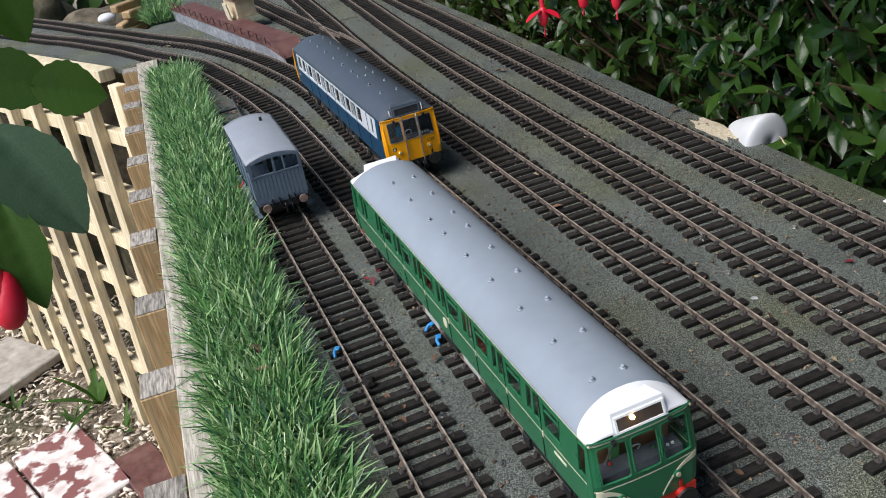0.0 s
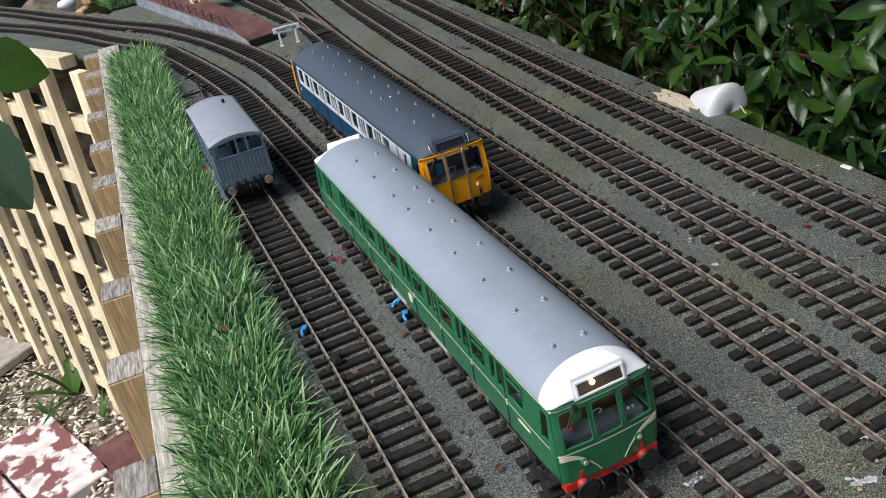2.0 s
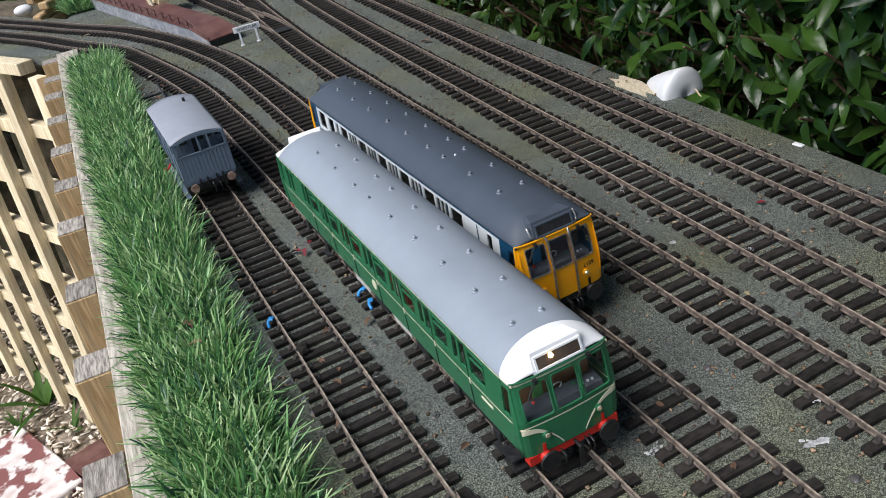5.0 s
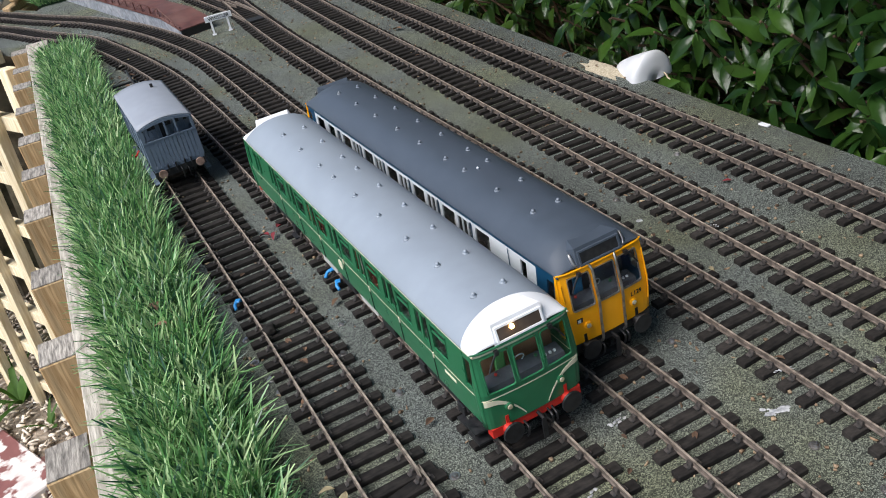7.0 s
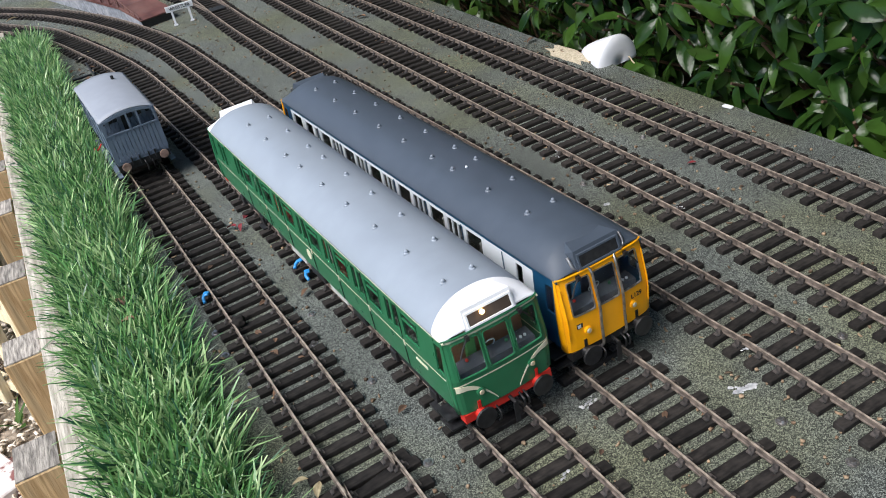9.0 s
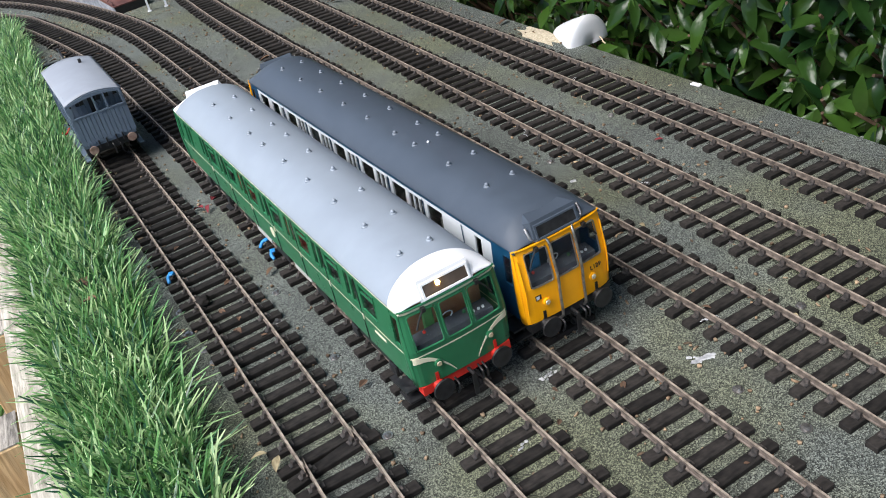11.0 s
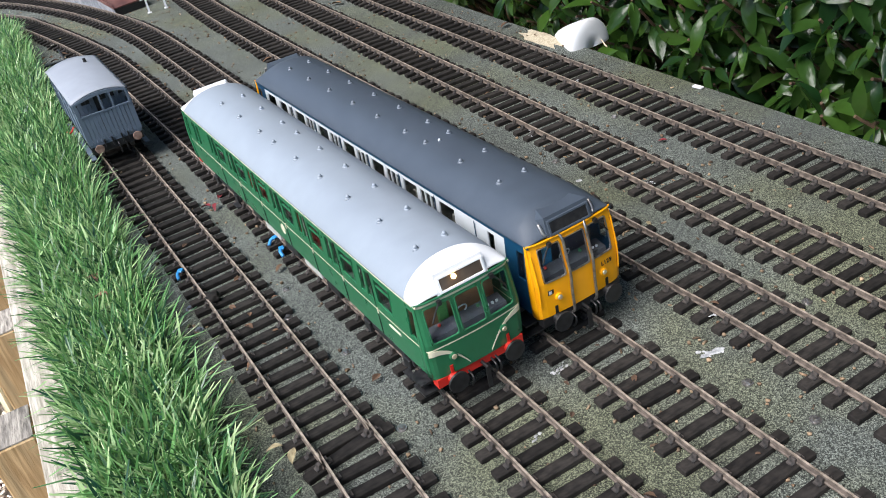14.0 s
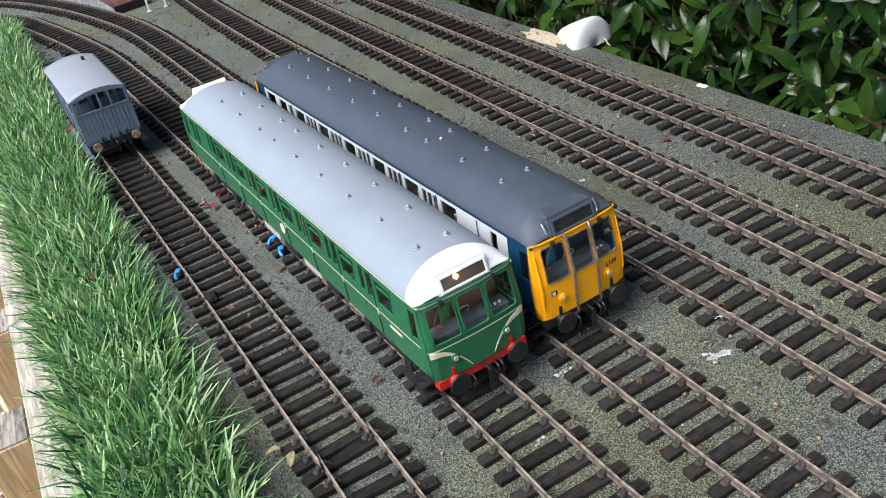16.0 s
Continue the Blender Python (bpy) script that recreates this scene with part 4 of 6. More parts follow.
def shorten(car, k):
    """Brings the car to its true length; wheels stay round."""
    for ob in car.children_recursive:
        turned = ob.matrix_basis.to_3x3() != Matrix.Identity(3)
        ob.location.y *= k
        if ob.type == "MESH" and not turned and not ob.name.startswith("wheelset"):
            for v in ob.data.vertices:
                v.co.y *= k


RAIL_TOP = SLEEPER_H + 0.0006 + 0.0046
green_car = railcar("green_railcar", "dark green model railcar with pale grey roof and white domes", "green", pose(0.0062, -0.0012, RAIL_TOP, 0, 0, 2.65))
blue_car = railcar("blue_railcar", "blue and grey model railcar with bright yellow ends", "blue", pose(0.0820, 0.0, RAIL_TOP, 0, 0, 2.9))


# ---- brake van ----
def brake_van(m):
    van = thing("brake_van", "plain grey model brake van with open veranda on siding", "model wagon", m)
    L, HW, ZF, ZE = 0.150, 0.0268, 0.0265, 0.0712
    ver = 0.026
    # floor and solebar
    part("floor", bm_box(-HW, HW, 0, L, ZF - 0.003, ZF), M_VAN, van)
    for s in (-1, 1):
        part("solebar", bm_box(*sorted((s * 0.0195, s * 0.0215)), 0.001, L - 0.001, ZF - 0.0085, ZF - 0.003), M_BLACK, van)
        part("footboard", bm_box(*sorted((s * 0.0255, s * 0.0305)), 0.004, L - 0.004, 0.0085, 0.0097), M_VAN, van, "long grey footboard")
        for y in (0.018, 0.055, 0.098, 0.134):
            part("board_hanger", bm_box(*sorted((s * 0.0215, s * 0.0265)), y - 0.001, y + 0.001, 0.0086, 0.0200), M_BLACK, van)
        # cabin side with planks; open bay at the veranda
        for k in range(13):
            y0 = ver + (L - 2 * ver) * k / 13
            y1 = ver + (L - 2 * ver) * (k + 1) / 13
            if s == -1 and k in (5, 6):
                part("plank", bm_box(*sorted((s * HW, s * (HW - 0.0012))), y0 + 0.0002, y1 - 0.0002, ZF, 0.050), M_VAN, van)
                part("plank", bm_box(*sorted((s * HW, s * (HW - 0.0012))), y0 + 0.0002, y1 - 0.0002, 0.063, ZE), M_VAN, van)
            else:
                part("plank", bm_box(*sorted((s * HW, s * (HW - 0.0012))), y0 + 0.0002, y1 - 0.0002, ZF, ZE), M_VAN, van)
        for y in (0.0, ver, L / 2 - 0.015, L / 2 + 0.015, L - ver - 0.002, L - 0.002):
            part("stanchion", bm_box(*sorted((s * (HW + 0.0011), s * (HW - 0.0006))), y, y + 0.0020, ZF, ZE), M_VAN, van)
        part("side_rail", bm_box(*sorted((s * (HW + 0.0007), s * (HW - 0.0006))), 0, L, 0.0530, 0.0545), M_VAN, van)
        part("cant_rail", bm_box(*sorted((s * (HW + 0.0006), s * (HW - 0.0014))), 0, L, ZE - 0.0022, ZE), M_VAN, van)
        for y0, y1 in ((0.010, ver), (L - ver, L - 0.010)):
            part("veranda_side", bm_box(*sorted((s * HW, s * (HW - 0.0010))), y0, y1, ZF, 0.0530), M_VAN, van)
    # cabin interior end walls
    for y in (ver, L - ver):
        n = 12
        for k in range(n):
            x0 = -HW + 0.001 + (2 * HW - 0.002) * k / n
            x1 = -HW + 0.001 + (2 * HW - 0.002) * (k + 1) / n
            x0, x1 = x0 + 0.00015, x1 - 0.00015
            # Black sheets fill the door gap and windows in place of the shade inside.
            if k == 5:
                part("door_gap", bm_box(x0, x1, y - 0.0002, y + 0.0002, ZF, 0.0690), M_BLACK, van, "black sheet for the shade in the cabin door gap")
            elif k in (0, 2, 3, 6, 7, 9, 11):
                part("cabin_plank", bm_box(x0, x1, y - 0.0006, y + 0.0006, ZF, 0.0600), M_VAN, van)
                part("cabin_window", bm_box(x0, x1, y - 0.0002, y + 0.0002, 0.0600, 0.0690), M_BLACK, van)
            else:
                part("cabin_plank", bm_box(x0, x1, y - 0.0006, y + 0.0006, ZF, 0.0690), M_VAN, van)
        part("cabin_header", bm_box(-HW + 0.001, HW - 0.001, y - 0.0006, y + 0.0006, 0.0690, ZE + 0.002), M_VAN, van)
    # outer ends: planked dado, posts and arched header
    for e in (0, 1):
        fy = (lambda y: y) if e == 0 else (lambda y: L - y)
        n = 13
        for k in range(n):
            x0 = -HW + 2 * HW * k / n
            x1 = -HW + 2 * HW * (k + 1) / n
            part("end_plank", bm_box(x0 + 0.00025, x1 - 0.00025, *sorted((fy(0.0), fy(0.0012))), ZF - 0.002, 0.0555), M_VAN, van)
        part("end_rail", bm_box(-HW, HW, *sorted((fy(-0.0007), fy(0.0014))), 0.0555, 0.0570), M_VAN, van)
        for x in (-HW + 0.001, -0.001, HW * 0.36, HW - 0.001):
            part("end_post", bm_box(x - 0.0009, x + 0.0009, *sorted((fy(-0.0004), fy(0.0014))), 0.0570, ZE + 0.0032 - abs(x) * 0.10), M_VAN, van)
        V, F = [], []
        for i in range(15):
            x = -HW + 2 * HW * i / 14
            zt = ZE + 0.0054 * (1 - (x / HW) ** 2)
            for z in (ZE - 0.0022 + 0.0040 * (1 - (x / HW) ** 2), zt):
                for y in (0.0, 0.0012):
                    V.append((x, fy(y), z))
        for i in range(14):
            a = 4 * i
            F += [(a, a + 4, a + 6, a + 2), (a + 1, a + 3, a + 7, a + 5), (a, a + 1, a + 5, a + 4), (a + 2, a + 6, a + 7, a + 3)]
        link_mesh("end_header", V, F, [M_VAN], parent=van)
        bb = part("buffer_beam", bm_box(-HW, HW, *sorted((fy(0.0), fy(0.003))), ZF - 0.0105, ZF - 0.0032), M_BLACK, van)
        for s in (-1, 1):
            part("buffer_shank", bm_cyl((s * 0.0198, fy(0.0), 0.0225), (s * 0.0198, fy(-0.0075), 0.0225), 0.0026, 0.0020, 12), M_BLACK, bb)
            part("buffer_head", bm_cyl((s * 0.0198, fy(-0.0072), 0.0225), (s * 0.0198, fy(-0.0084), 0.0225), 0.0046, 0.0044, 18), M_BUFHEAD, bb, "round rusty buffer head")
        for x in (-0.012, -0.004, 0.006, 0.0125):
            part("end_bracket", bm_box(x - 0.0007, x + 0.0007, *sorted((fy(-0.0022), fy(0.0))), ZF - 0.007, ZF + 0.002), M_BLACK, van)
        v, f = tube([(0, fy(-0.001), 0.021), (0, fy(-0.0042), 0.0205), (0.0006, fy(-0.0045), 0.016), (0, fy(-0.004), 0.0085)], 0.0008, 6, 0.002)
        link_mesh("coupling_chain", v, f, [M_BLACK], parent=van)
        v, f = tube([(0.007, fy(-0.0005), 0.020), (0.0072, fy(-0.004), 0.018), (0.0072, fy(-0.003), 0.010), (0.009, fy(-0.001), 0.0075)], 0.0006, 6, 0.002)
        link_mesh("brake_hose", v, f, [M_BLACK], parent=van)
    V, F = [], []
    ny, nx = 12, 16
    for j in range(ny + 1):
        y = 0.001 + (L + 0.001) * j / ny
        for i in range(nx + 1):
            x = (HW + 0.0022) * (2 * i / nx - 1)
            V.append((x, y, ZE + 0.0062 * (1 - (x / (HW + 0.002)) ** 2) + 0.0006))
    for j in range(ny):
        for i in range(nx):
            p = j * (nx + 1) + i
            F.append((p, p + 1, p + nx + 2, p + nx + 1))
    roof = link_mesh("roof", V, F, [M_VANROOF], parent=van, smooth=True, label="curved pale grey roof")
    so = roof.modifiers.new("thick", "SOLIDIFY")
    so.thickness, so.offset = 0.0010, -1
    part("stove_chimney", bm_cyl((0.012, L * 0.80, ZE + 0.003), (0.012, L * 0.80, ZE + 0.0098), 0.0017, seg=12), M_BLACK, van)
    for y in (0.034, L - 0.034):
        bm = bmesh.new()
        for s in (-1, 1):
            cyl(bm, (s * 0.0146, y, 0.0108), (s * 0.0182, y, 0.0108), 0.0108, 0.0108, 20)
        cyl(bm, (-0.021, y, 0.0108), (0.021, y, 0.0108), 0.0017, seg=8)
        part("wheelset", bm, M_CHROME, van)
        for s in (-1, 1):
            part("axle_guard", bm_box(*sorted((s * 0.0200, s * 0.0222)), y - 0.006, y + 0.006, 0.0068, 0.019), M_BLACK, van)
    v, f = tube([(-0.0280, 0.100, 0.018), (-0.0340, 0.094, 0.0150), (-0.0370, 0.092, 0.0185)], 0.0010, 6, 0.001)
    link_mesh("brake_lever", v, f, [M_RED], parent=van, label="small red brake lever")
    return van


brake_van(pose(-0.1005, 0.5455, RAIL_TOP, 0, 0, 2.2))


# ---- siding end stop, sign, platform ----
def end_stop():
    st = thing("buffer_stop", "pair of dark bent rails ending the siding, caught with dry leaves", "buffer stop", pose(-0.114, 1.0, 0, 0, 0, 2))
    for x in (-0.0168, 0.0168):
        v, f = tube([(x, -0.06, 0.0085), (x, -0.02, 0.0095), (x, 0.02, 0.0125), (x, 0.050, 0.017)], 0.0017, 6, 0.004)
        link_mesh("bent_rail", v, f, [M_BLACK], parent=st)
        part("strut", bm_cyl((x, 0.044, 0.016), (x, 0.030, 0.001), 0.0014, seg=6), M_BLACK, st)
    part("cross_beam", bm_box(-0.022, 0.022, 0.018, 0.023, 0.004, 0.0065), M_BLACK, st)


def name_board():
    sg = thing("station_sign", "small white station name board on two posts", "sign", pose(0.0800, 1.1715, 0, 0, 0, -2))
    part("panel", bm_box(-0.0235, 0.0235, -0.0010, 0.0010, 0.0230, 0.0330, bevel=0.0004), M_WHITE, sg)
    for x in (-0.0145, 0.0145):
        part("post", bm_box(x - 0.0016, x + 0.0016, -0.0014, 0.0014, 0, 0.0232), M_WHITE, sg)
        part("foot", bm_box(x - 0.0034, x + 0.0034, -0.003, 0.003, 0, 0.0012), M_WHITE, sg)
    lettering("lettering", "WHISTLER", 0.0078, M_BLACK, sg, pose(0, -0.0014, 0.0278, 90, 0, 0), "black capital letters")


def platform():
    a, b = Vector((0.018, 1.213, 0)), Vector((-0.128, 1.86, 0))
    d = (b - a).normalized()
    ang = math.atan2(d.y, d.x) - math.pi / 2
    pf = thing("station_platform", "maroon platform deck with trussed railing on a grey stone base", "platform", pose(a.x, a.y, 0, 0, 0, math.degrees(ang)))
    # local: y along the front edge, x to the right
    W, Lp, H, R = 0.060, 0.72, 0.026, 0.085
    part("base", hull_box([(0, R, 0), (W, R, 0), (W, Lp, 0), (0, Lp, 0), (0, R, H), (W, R, H), (W, Lp, H), (0, Lp, H)]), M_STONE, pf, "grey stone faced base")
    part("ramp_base", hull_box([(0, 0, 0), (W, 0, 0), (W, R, 0), (0, R, 0), (0, 0, 0.0130), (W, 0, 0.0130), (W, R, H), (0, R, H)]), M_BLACK, pf)
    part("ramp_face", hull_box([(-0.0012, 0, 0), (0, 0, 0), (0, R, 0), (-0.0012, R, 0), (-0.0012, 0, 0.0130), (0, 0, 0.0130), (0, R, H), (-0.0012, R, H)]), M_STONE, pf)
    part("ramp_deck", hull_box([(-0.002, -0.001, 0.0131), (W + 0.002, -0.001, 0.0131), (W + 0.002, R, H), (-0.002, R, H), (-0.002, -0.001, 0.0151), (W + 0.002, -0.001, 0.0151), (W + 0.002, R, H + 0.002), (-0.002, R, H + 0.002)]), M_DECK, pf, "sloping maroon ramp deck")
    part("deck", bm_box(-0.002, W + 0.002, R, Lp, H, H + 0.002), M_DECK, pf, "maroon painted deck")
    # trussed railing along the front edge
    n = 15
    yy = [R + (Lp - R) * k / n for k in range(n + 1)]
    top, low = H + 0.0190, H + 0.0025
    part("railing_top", bm_box(-0.0014, 0.0004, R, Lp, top - 0.0014, top), M_DECK, pf)
    part("railing_foot", bm_box(-0.0014, 0.0004, R, Lp, low, low + 0.0013), M_DECK, pf)
    for k in range(n):
        part("railing_post", bm_box(-0.0014, 0.0004, yy[k] - 0.0008, yy[k] + 0.0008, low, top), M_DECK, pf)
        for s in (0, 1):
            z0, z1 = (low, top) if s else (top, low)
            part("railing_brace", bm_cyl((-0.0005, yy[k], z0), (-0.0005, yy[k + 1], z1), 0.0007, seg=6), M_DECK, pf)
    for z, nm in ((0.0190, "ramp_railing_top"), (0.003, "ramp_railing_foot")):
        part(nm, bm_cyl((-0.0005, 0.002, 0.0151 + min(z, 0.004)), (-0.0005, R, H + z), 0.0008, seg=6), M_DECK, pf)
    for k in (1, 2, 3):
        y = R * k / 4
        zz = 0.0151 + (H - 0.013) * k / 4
        part("railing_post", bm_cyl((-0.0005, y, zz), (-0.0005, y, zz + 0.004 + 0.0150 * k / 4), 0.0007, seg=6), M_DECK, pf)
    # This hut takes the place of two cream boards standing on the platform.
    hut = thing("platform_hut", "small buff hut standing in for two cream boards", "model building", pose(0.0, 1.62, H + 0.0021, 0, 0, math.degrees(ang)))
    part("wall", bm_box(-0.022, 0.022, -0.03, 0.045, 0, 0.040, bevel=0.001), M_BUFF, hut)
    part("plinth", bm_box(-0.0235, 0.0235, -0.0315, 0.0465, 0, 0.004), M_BUFF, hut)
    part("roof", hull_box([(-0.027, -0.036, 0.0401), (0.027, -0.036, 0.0401), (0.027, 0.051, 0.0401), (-0.027, 0.051, 0.0401), (-0.020, -0.030, 0.050), (0.020, -0.030, 0.050), (0.020, 0.045, 0.050), (-0.020, 0.045, 0.050)]), M_DECK, hut)
    brd = thing("leaning_board", "pale cream board leaning on the platform hut", "board", pose(-0.030, 1.60, H + 0.0021, 0, -8, math.degrees(ang)))
    part("board", bm_box(-0.0015, 0.0015, -0.012, 0.012, 0, 0.036), M_CREAM, brd)


end_stop()
name_board()
platform()


# ---- turf strip, plank and posts ----
def grass_patch(x0, x1, y0, y1, count, label, hmin=0.020, hmax=0.040, seed=3, z=0.0):
    th = thing("artificial_turf", label, "artificial grass")
    bm = bm_box(x0, x1, y0, y1, z, z + 0.004)
    part("turf_backing", bm, M_GRASSBASE, th)
    rng = np.random.default_rng(seed)
    px, py = rng.uniform(x0 - 0.002, x1 + 0.002, count), rng.uniform(y0, y1, count)
    ln = rng.uniform(hmin, hmax, count)
    ang = rng.uniform(0, 2 * math.pi, count)
    lean = rng.beta(1.6, 2.2, count) * 1.25
    # blades at the rims flop outwards
    rim = np.clip((np.abs((px - (x0 + x1) / 2)) / ((x1 - x0) / 2) - 0.75) / 0.25, 0, 1)
    dx = np.cos(ang) * np.sin(lean) + rim * 0.5 * np.sign(px - (x0 + x1) / 2)
    dy = np.sin(ang) * np.sin(lean) - 0.12
    dz = np.cos(lean)
    D = np.stack([dx, dy, dz], 1)
    D /= np.linalg.norm(D, axis=1)[:, None]
    w = rng.uniform(0.0010, 0.0022, count)
    sa = ang + rng.uniform(-1.2, 1.2, count) + 1.57
    Sx = np.stack([np.cos(sa), np.sin(sa), np.zeros(count)], 1) * w[:, None] / 2 * 1.3
    root = np.stack([px, py, np.full(count, z + 0.003)], 1)
    mid = root + D * (ln * 0.55)[:, None]
    bend = D + np.stack([rng.normal(0, 0.25, count), rng.normal(0, 0.25, count), -rng.uniform(0.05, 0.55, count)], 1)
    bend /= np.linalg.norm(bend, axis=1)[:, None]
    tip = mid + bend * (ln * 0.5)[:, None]
    V = np.stack([root - Sx, root + Sx, mid - Sx * 0.9, mid + Sx * 0.9, tip - Sx * 0.3, tip + Sx * 0.3], 1).reshape(-1, 3)
    b = np.arange(count)[:, None] * 6
    F = np.concatenate([b + [0, 1, 3, 2], b + [2, 3, 5, 4]], 0)
    me = bpy.data.meshes.new("grass_blade")
    me.from_pydata(V.tolist(), [], F.tolist())
    me.materials.append(M_GRASS)
    ob = new("grass_blade", me)
    ob.parent = th
    tagged(ob, "dense green plastic grass blades", kind="stuff")
    return th


grass_patch(-0.208, -0.150, -0.75, 1.320, 41000, "strip of long green artificial turf along the plank", 0.017, 0.041)
grass_patch(-0.20, -0.13, 1.90, 2.12, 2600, "small patch of green artificial turf near the platform", 0.025, 0.045, 5)


def make_plank():
    pl = part("edge_plank", bm_box(-0.2400, -0.2000, -1.35, 1.50, 0.0005, 0.0060, bevel=0.001), M_PLANK)
    tagged(pl, "weathered pale timber plank along the board edge", "plank")
    fc = part("edge_fascia", bm_box(-0.2402, -0.2345, -1.35, 1.50, -0.10, 0.0003), M_PLANK)
    tagged(fc, "weathered pale timber fascia under the edge plank", "fascia", kind="structure")


def make_posts():
    rng = random.Random(9)
    for k in range(-8, 10):
        y = 0.160 + 0.1447 * k + rng.uniform(-0.006, 0.006)
        ps = thing("fence_post", "rough sawn treated timber post with a grey cut top", "post", pose(-0.2552, y + 0.019, 0, 0, 0, rng.uniform(-2, 2)), group="posts along the board edge")
        top = 0.004 + rng.uniform(-0.004, 0.004)
        part("shaft", bm_box(-0.0148, 0.0148, -0.019, 0.019, GROUND - 0.06, top - 0.0006, bevel=0.0012), M_POST, ps)
        part("cut_top", bm_box(-0.0140, 0.0140, -0.0182, 0.0182, top - 0.0006, top + 0.0004), M_ENDGRAIN, ps, "grey weathered end grain")


def make_trellis():
    top0, bot0 = Vector((-0.300, 1.600, -0.030)), Vector((-0.347, 1.570, GROUND - 0.01))
    th = thing("trellis", "cream painted square wooden trellis under the side branch", "trellis")
    down = bot0 - top0
    height = down.length
    dz = down.normalized()
    out = U.cross(dz).normalized()
    along = dz.cross(out).normalized()
    m = Matrix((along, out, -dz)).transposed().to_4x4()
    m.translation = top0
    th.matrix_basis = m
    n = 14
    for k in range(n):
        part("slat", bm_box(-0.096 + TR_PITCH * k, -0.060 + TR_PITCH * k, 0.0185, 0.0420, -height, 0.0, bevel=0.001), M_TRELLIS, th)
    for k in range(7):
        z = -0.118 - 0.145 * k
        part("cross_slat", bm_box(-0.098, TR_PITCH * n, -0.006, 0.018, z - 0.032, z, bevel=0.001), M_TRELLIS, th)
    part("top_rail", bm_box(-0.03, TR_PITCH * n, 0.005, 0.040, 0.0005, 0.026, bevel=0.0015), M_TRELLIS, th)


def drainpipe():
    th = thing("drainpipe", "grey plastic drainpipe under the side branch", "pipe", pose(-0.249, 1.717, 0))
    part("pipe", bm_cyl((0, 0, GROUND - 0.02), (0, 0, -0.0190), 0.028, seg=20), M_STONE, th)
    part("collar", bm_cyl((0, 0, -0.26), (0, 0, -0.20), 0.033, seg=20), M_STONE, th)


TR_PITCH = 0.160
drainpipe()
make_plank()
make_posts()
make_trellis()


# ---- ground clutter: slabs, chips, weeds ----
def slab(name, cx, cy, w, l, rz, mat, label, z=GROUND + 0.010, h=0.04):
    ob = part(name, bm_box(-w / 2, w / 2, -l / 2, l / 2, 0, h, bevel=0.004), mat)
    ob.matrix_basis = pose(cx, cy, z - 0.02, 0, 0, rz)
    tagged(ob, label, "paving slab")
    return ob


slab("painted_slab", -0.765, 1.79, 0.19, 0.40, 24.5, M_SLAB, "maroon paving slab with peeling white paint")
slab("painted_slab", -0.945, 1.705, 0.19, 0.40, 24.5, M_SLAB, "maroon paving slab with flaking white paint")
slab("brick_paver", -0.56, 1.67, 0.11, 0.22, 20, M_DECK, "worn red brick set in the soil")
slab("timber_slab", -1.02, 2.44, 0.30, 0.30, 40, M_SLABG, "grey weathered board lying on the soil", z=GROUND + 0.04, h=0.03)


def chips():
    rng = np.random.default_rng(8)
    shapes = []
    for w, l, h in ((0.010, 0.022, 0.004), (0.014, 0.020, 0.003), (0.007, 0.030, 0.004)):
        shapes.append((np.array([(sx * w / 2 * (1 - 0.3 * (sz > 0)), sy * l / 2, sz * h / 2) for sz in (-1, 1) for sx, sy in ((-1, -1), (1, -1), (1, 1), (-1, 1))]),
                       [(3, 2, 1, 0), (4, 5, 6, 7), (0, 1, 5, 4), (1, 2, 6, 5), (2, 3, 7, 6), (3, 0, 4, 7)]))
    poses = []
    for i in range(10500):
        x, y = rng.uniform(-1.9, -0.30), rng.uniform(0.9, 3.4)
        m = Matrix.Translation((x, y, GROUND + 0.012 + rng.uniform(0, 0.008))) @ Euler((rng.normal(0, 0.35), rng.normal(0, 0.35), rng.uniform(0, 6.28))).to_matrix().to_4x4()
        s = rng.uniform(0.45, 1.1)
        poses.append((int(rng.integers(3)), m @ Matrix.Diagonal((s, s, s, 1))))
    ob = scatter_mesh("bark_chips", shapes, poses, M_CHIP)
    tagged(ob, "pale bark chips scattered over the soil", "bark chips", kind="stuff")


chips()


def weed(cx, cy, n, size, label, seed):
    rng = random.Random(seed)
    th = thing("weed", label, "plant", pose(cx, cy, GROUND + 0.01))
    shape = [leaf_shape(size, size * 0.12, 0.3, 0.35, 5), leaf_shape(size * 0.6, size * 0.28, 0.2, 0.2, 5)]
    for i in range(n):
        v, f = shape[0 if i % 3 else 1]
        ob = link_mesh("leaf", v, f, [M_FUCHSIA], parent=th, smooth=True)
        ob.matrix_basis = pose(0, 0, 0, rng.uniform(25, 70), 0, 0).copy()
        ob.matrix_basis = Matrix.Rotation(rng.uniform(0, 6.28), 4, "Z") @ Matrix.Rotation(radians(rng.uniform(30, 75)), 4, "X")


weed(-0.69, 2.08, 11, 0.17, "tufted green weed growing by the trellis", 1)
weed(-0.617, 1.90, 6, 0.09, "small green weed among bark chips", 2)
weed(-0.77, 2.03, 6, 0.07, "small green weed beside the slab", 4)
weed(-0.95, 2.20, 7, 0.09, "small green weed among bark chips", 6)


# ---- hedge on the far side ----
def basis_pose(p, d, up, s):
    d = Vector(d).normalized()
    x = d.cross(Vector(up))
    x = x.normalized() if x.length > 1e-4 else Vector((1, 0, 0))
    z = x.cross(d)
    m = Matrix((x, d, z)).transposed().to_4x4()
    m.translation = p
    return m @ Matrix.Diagonal((s, s, s, 1))


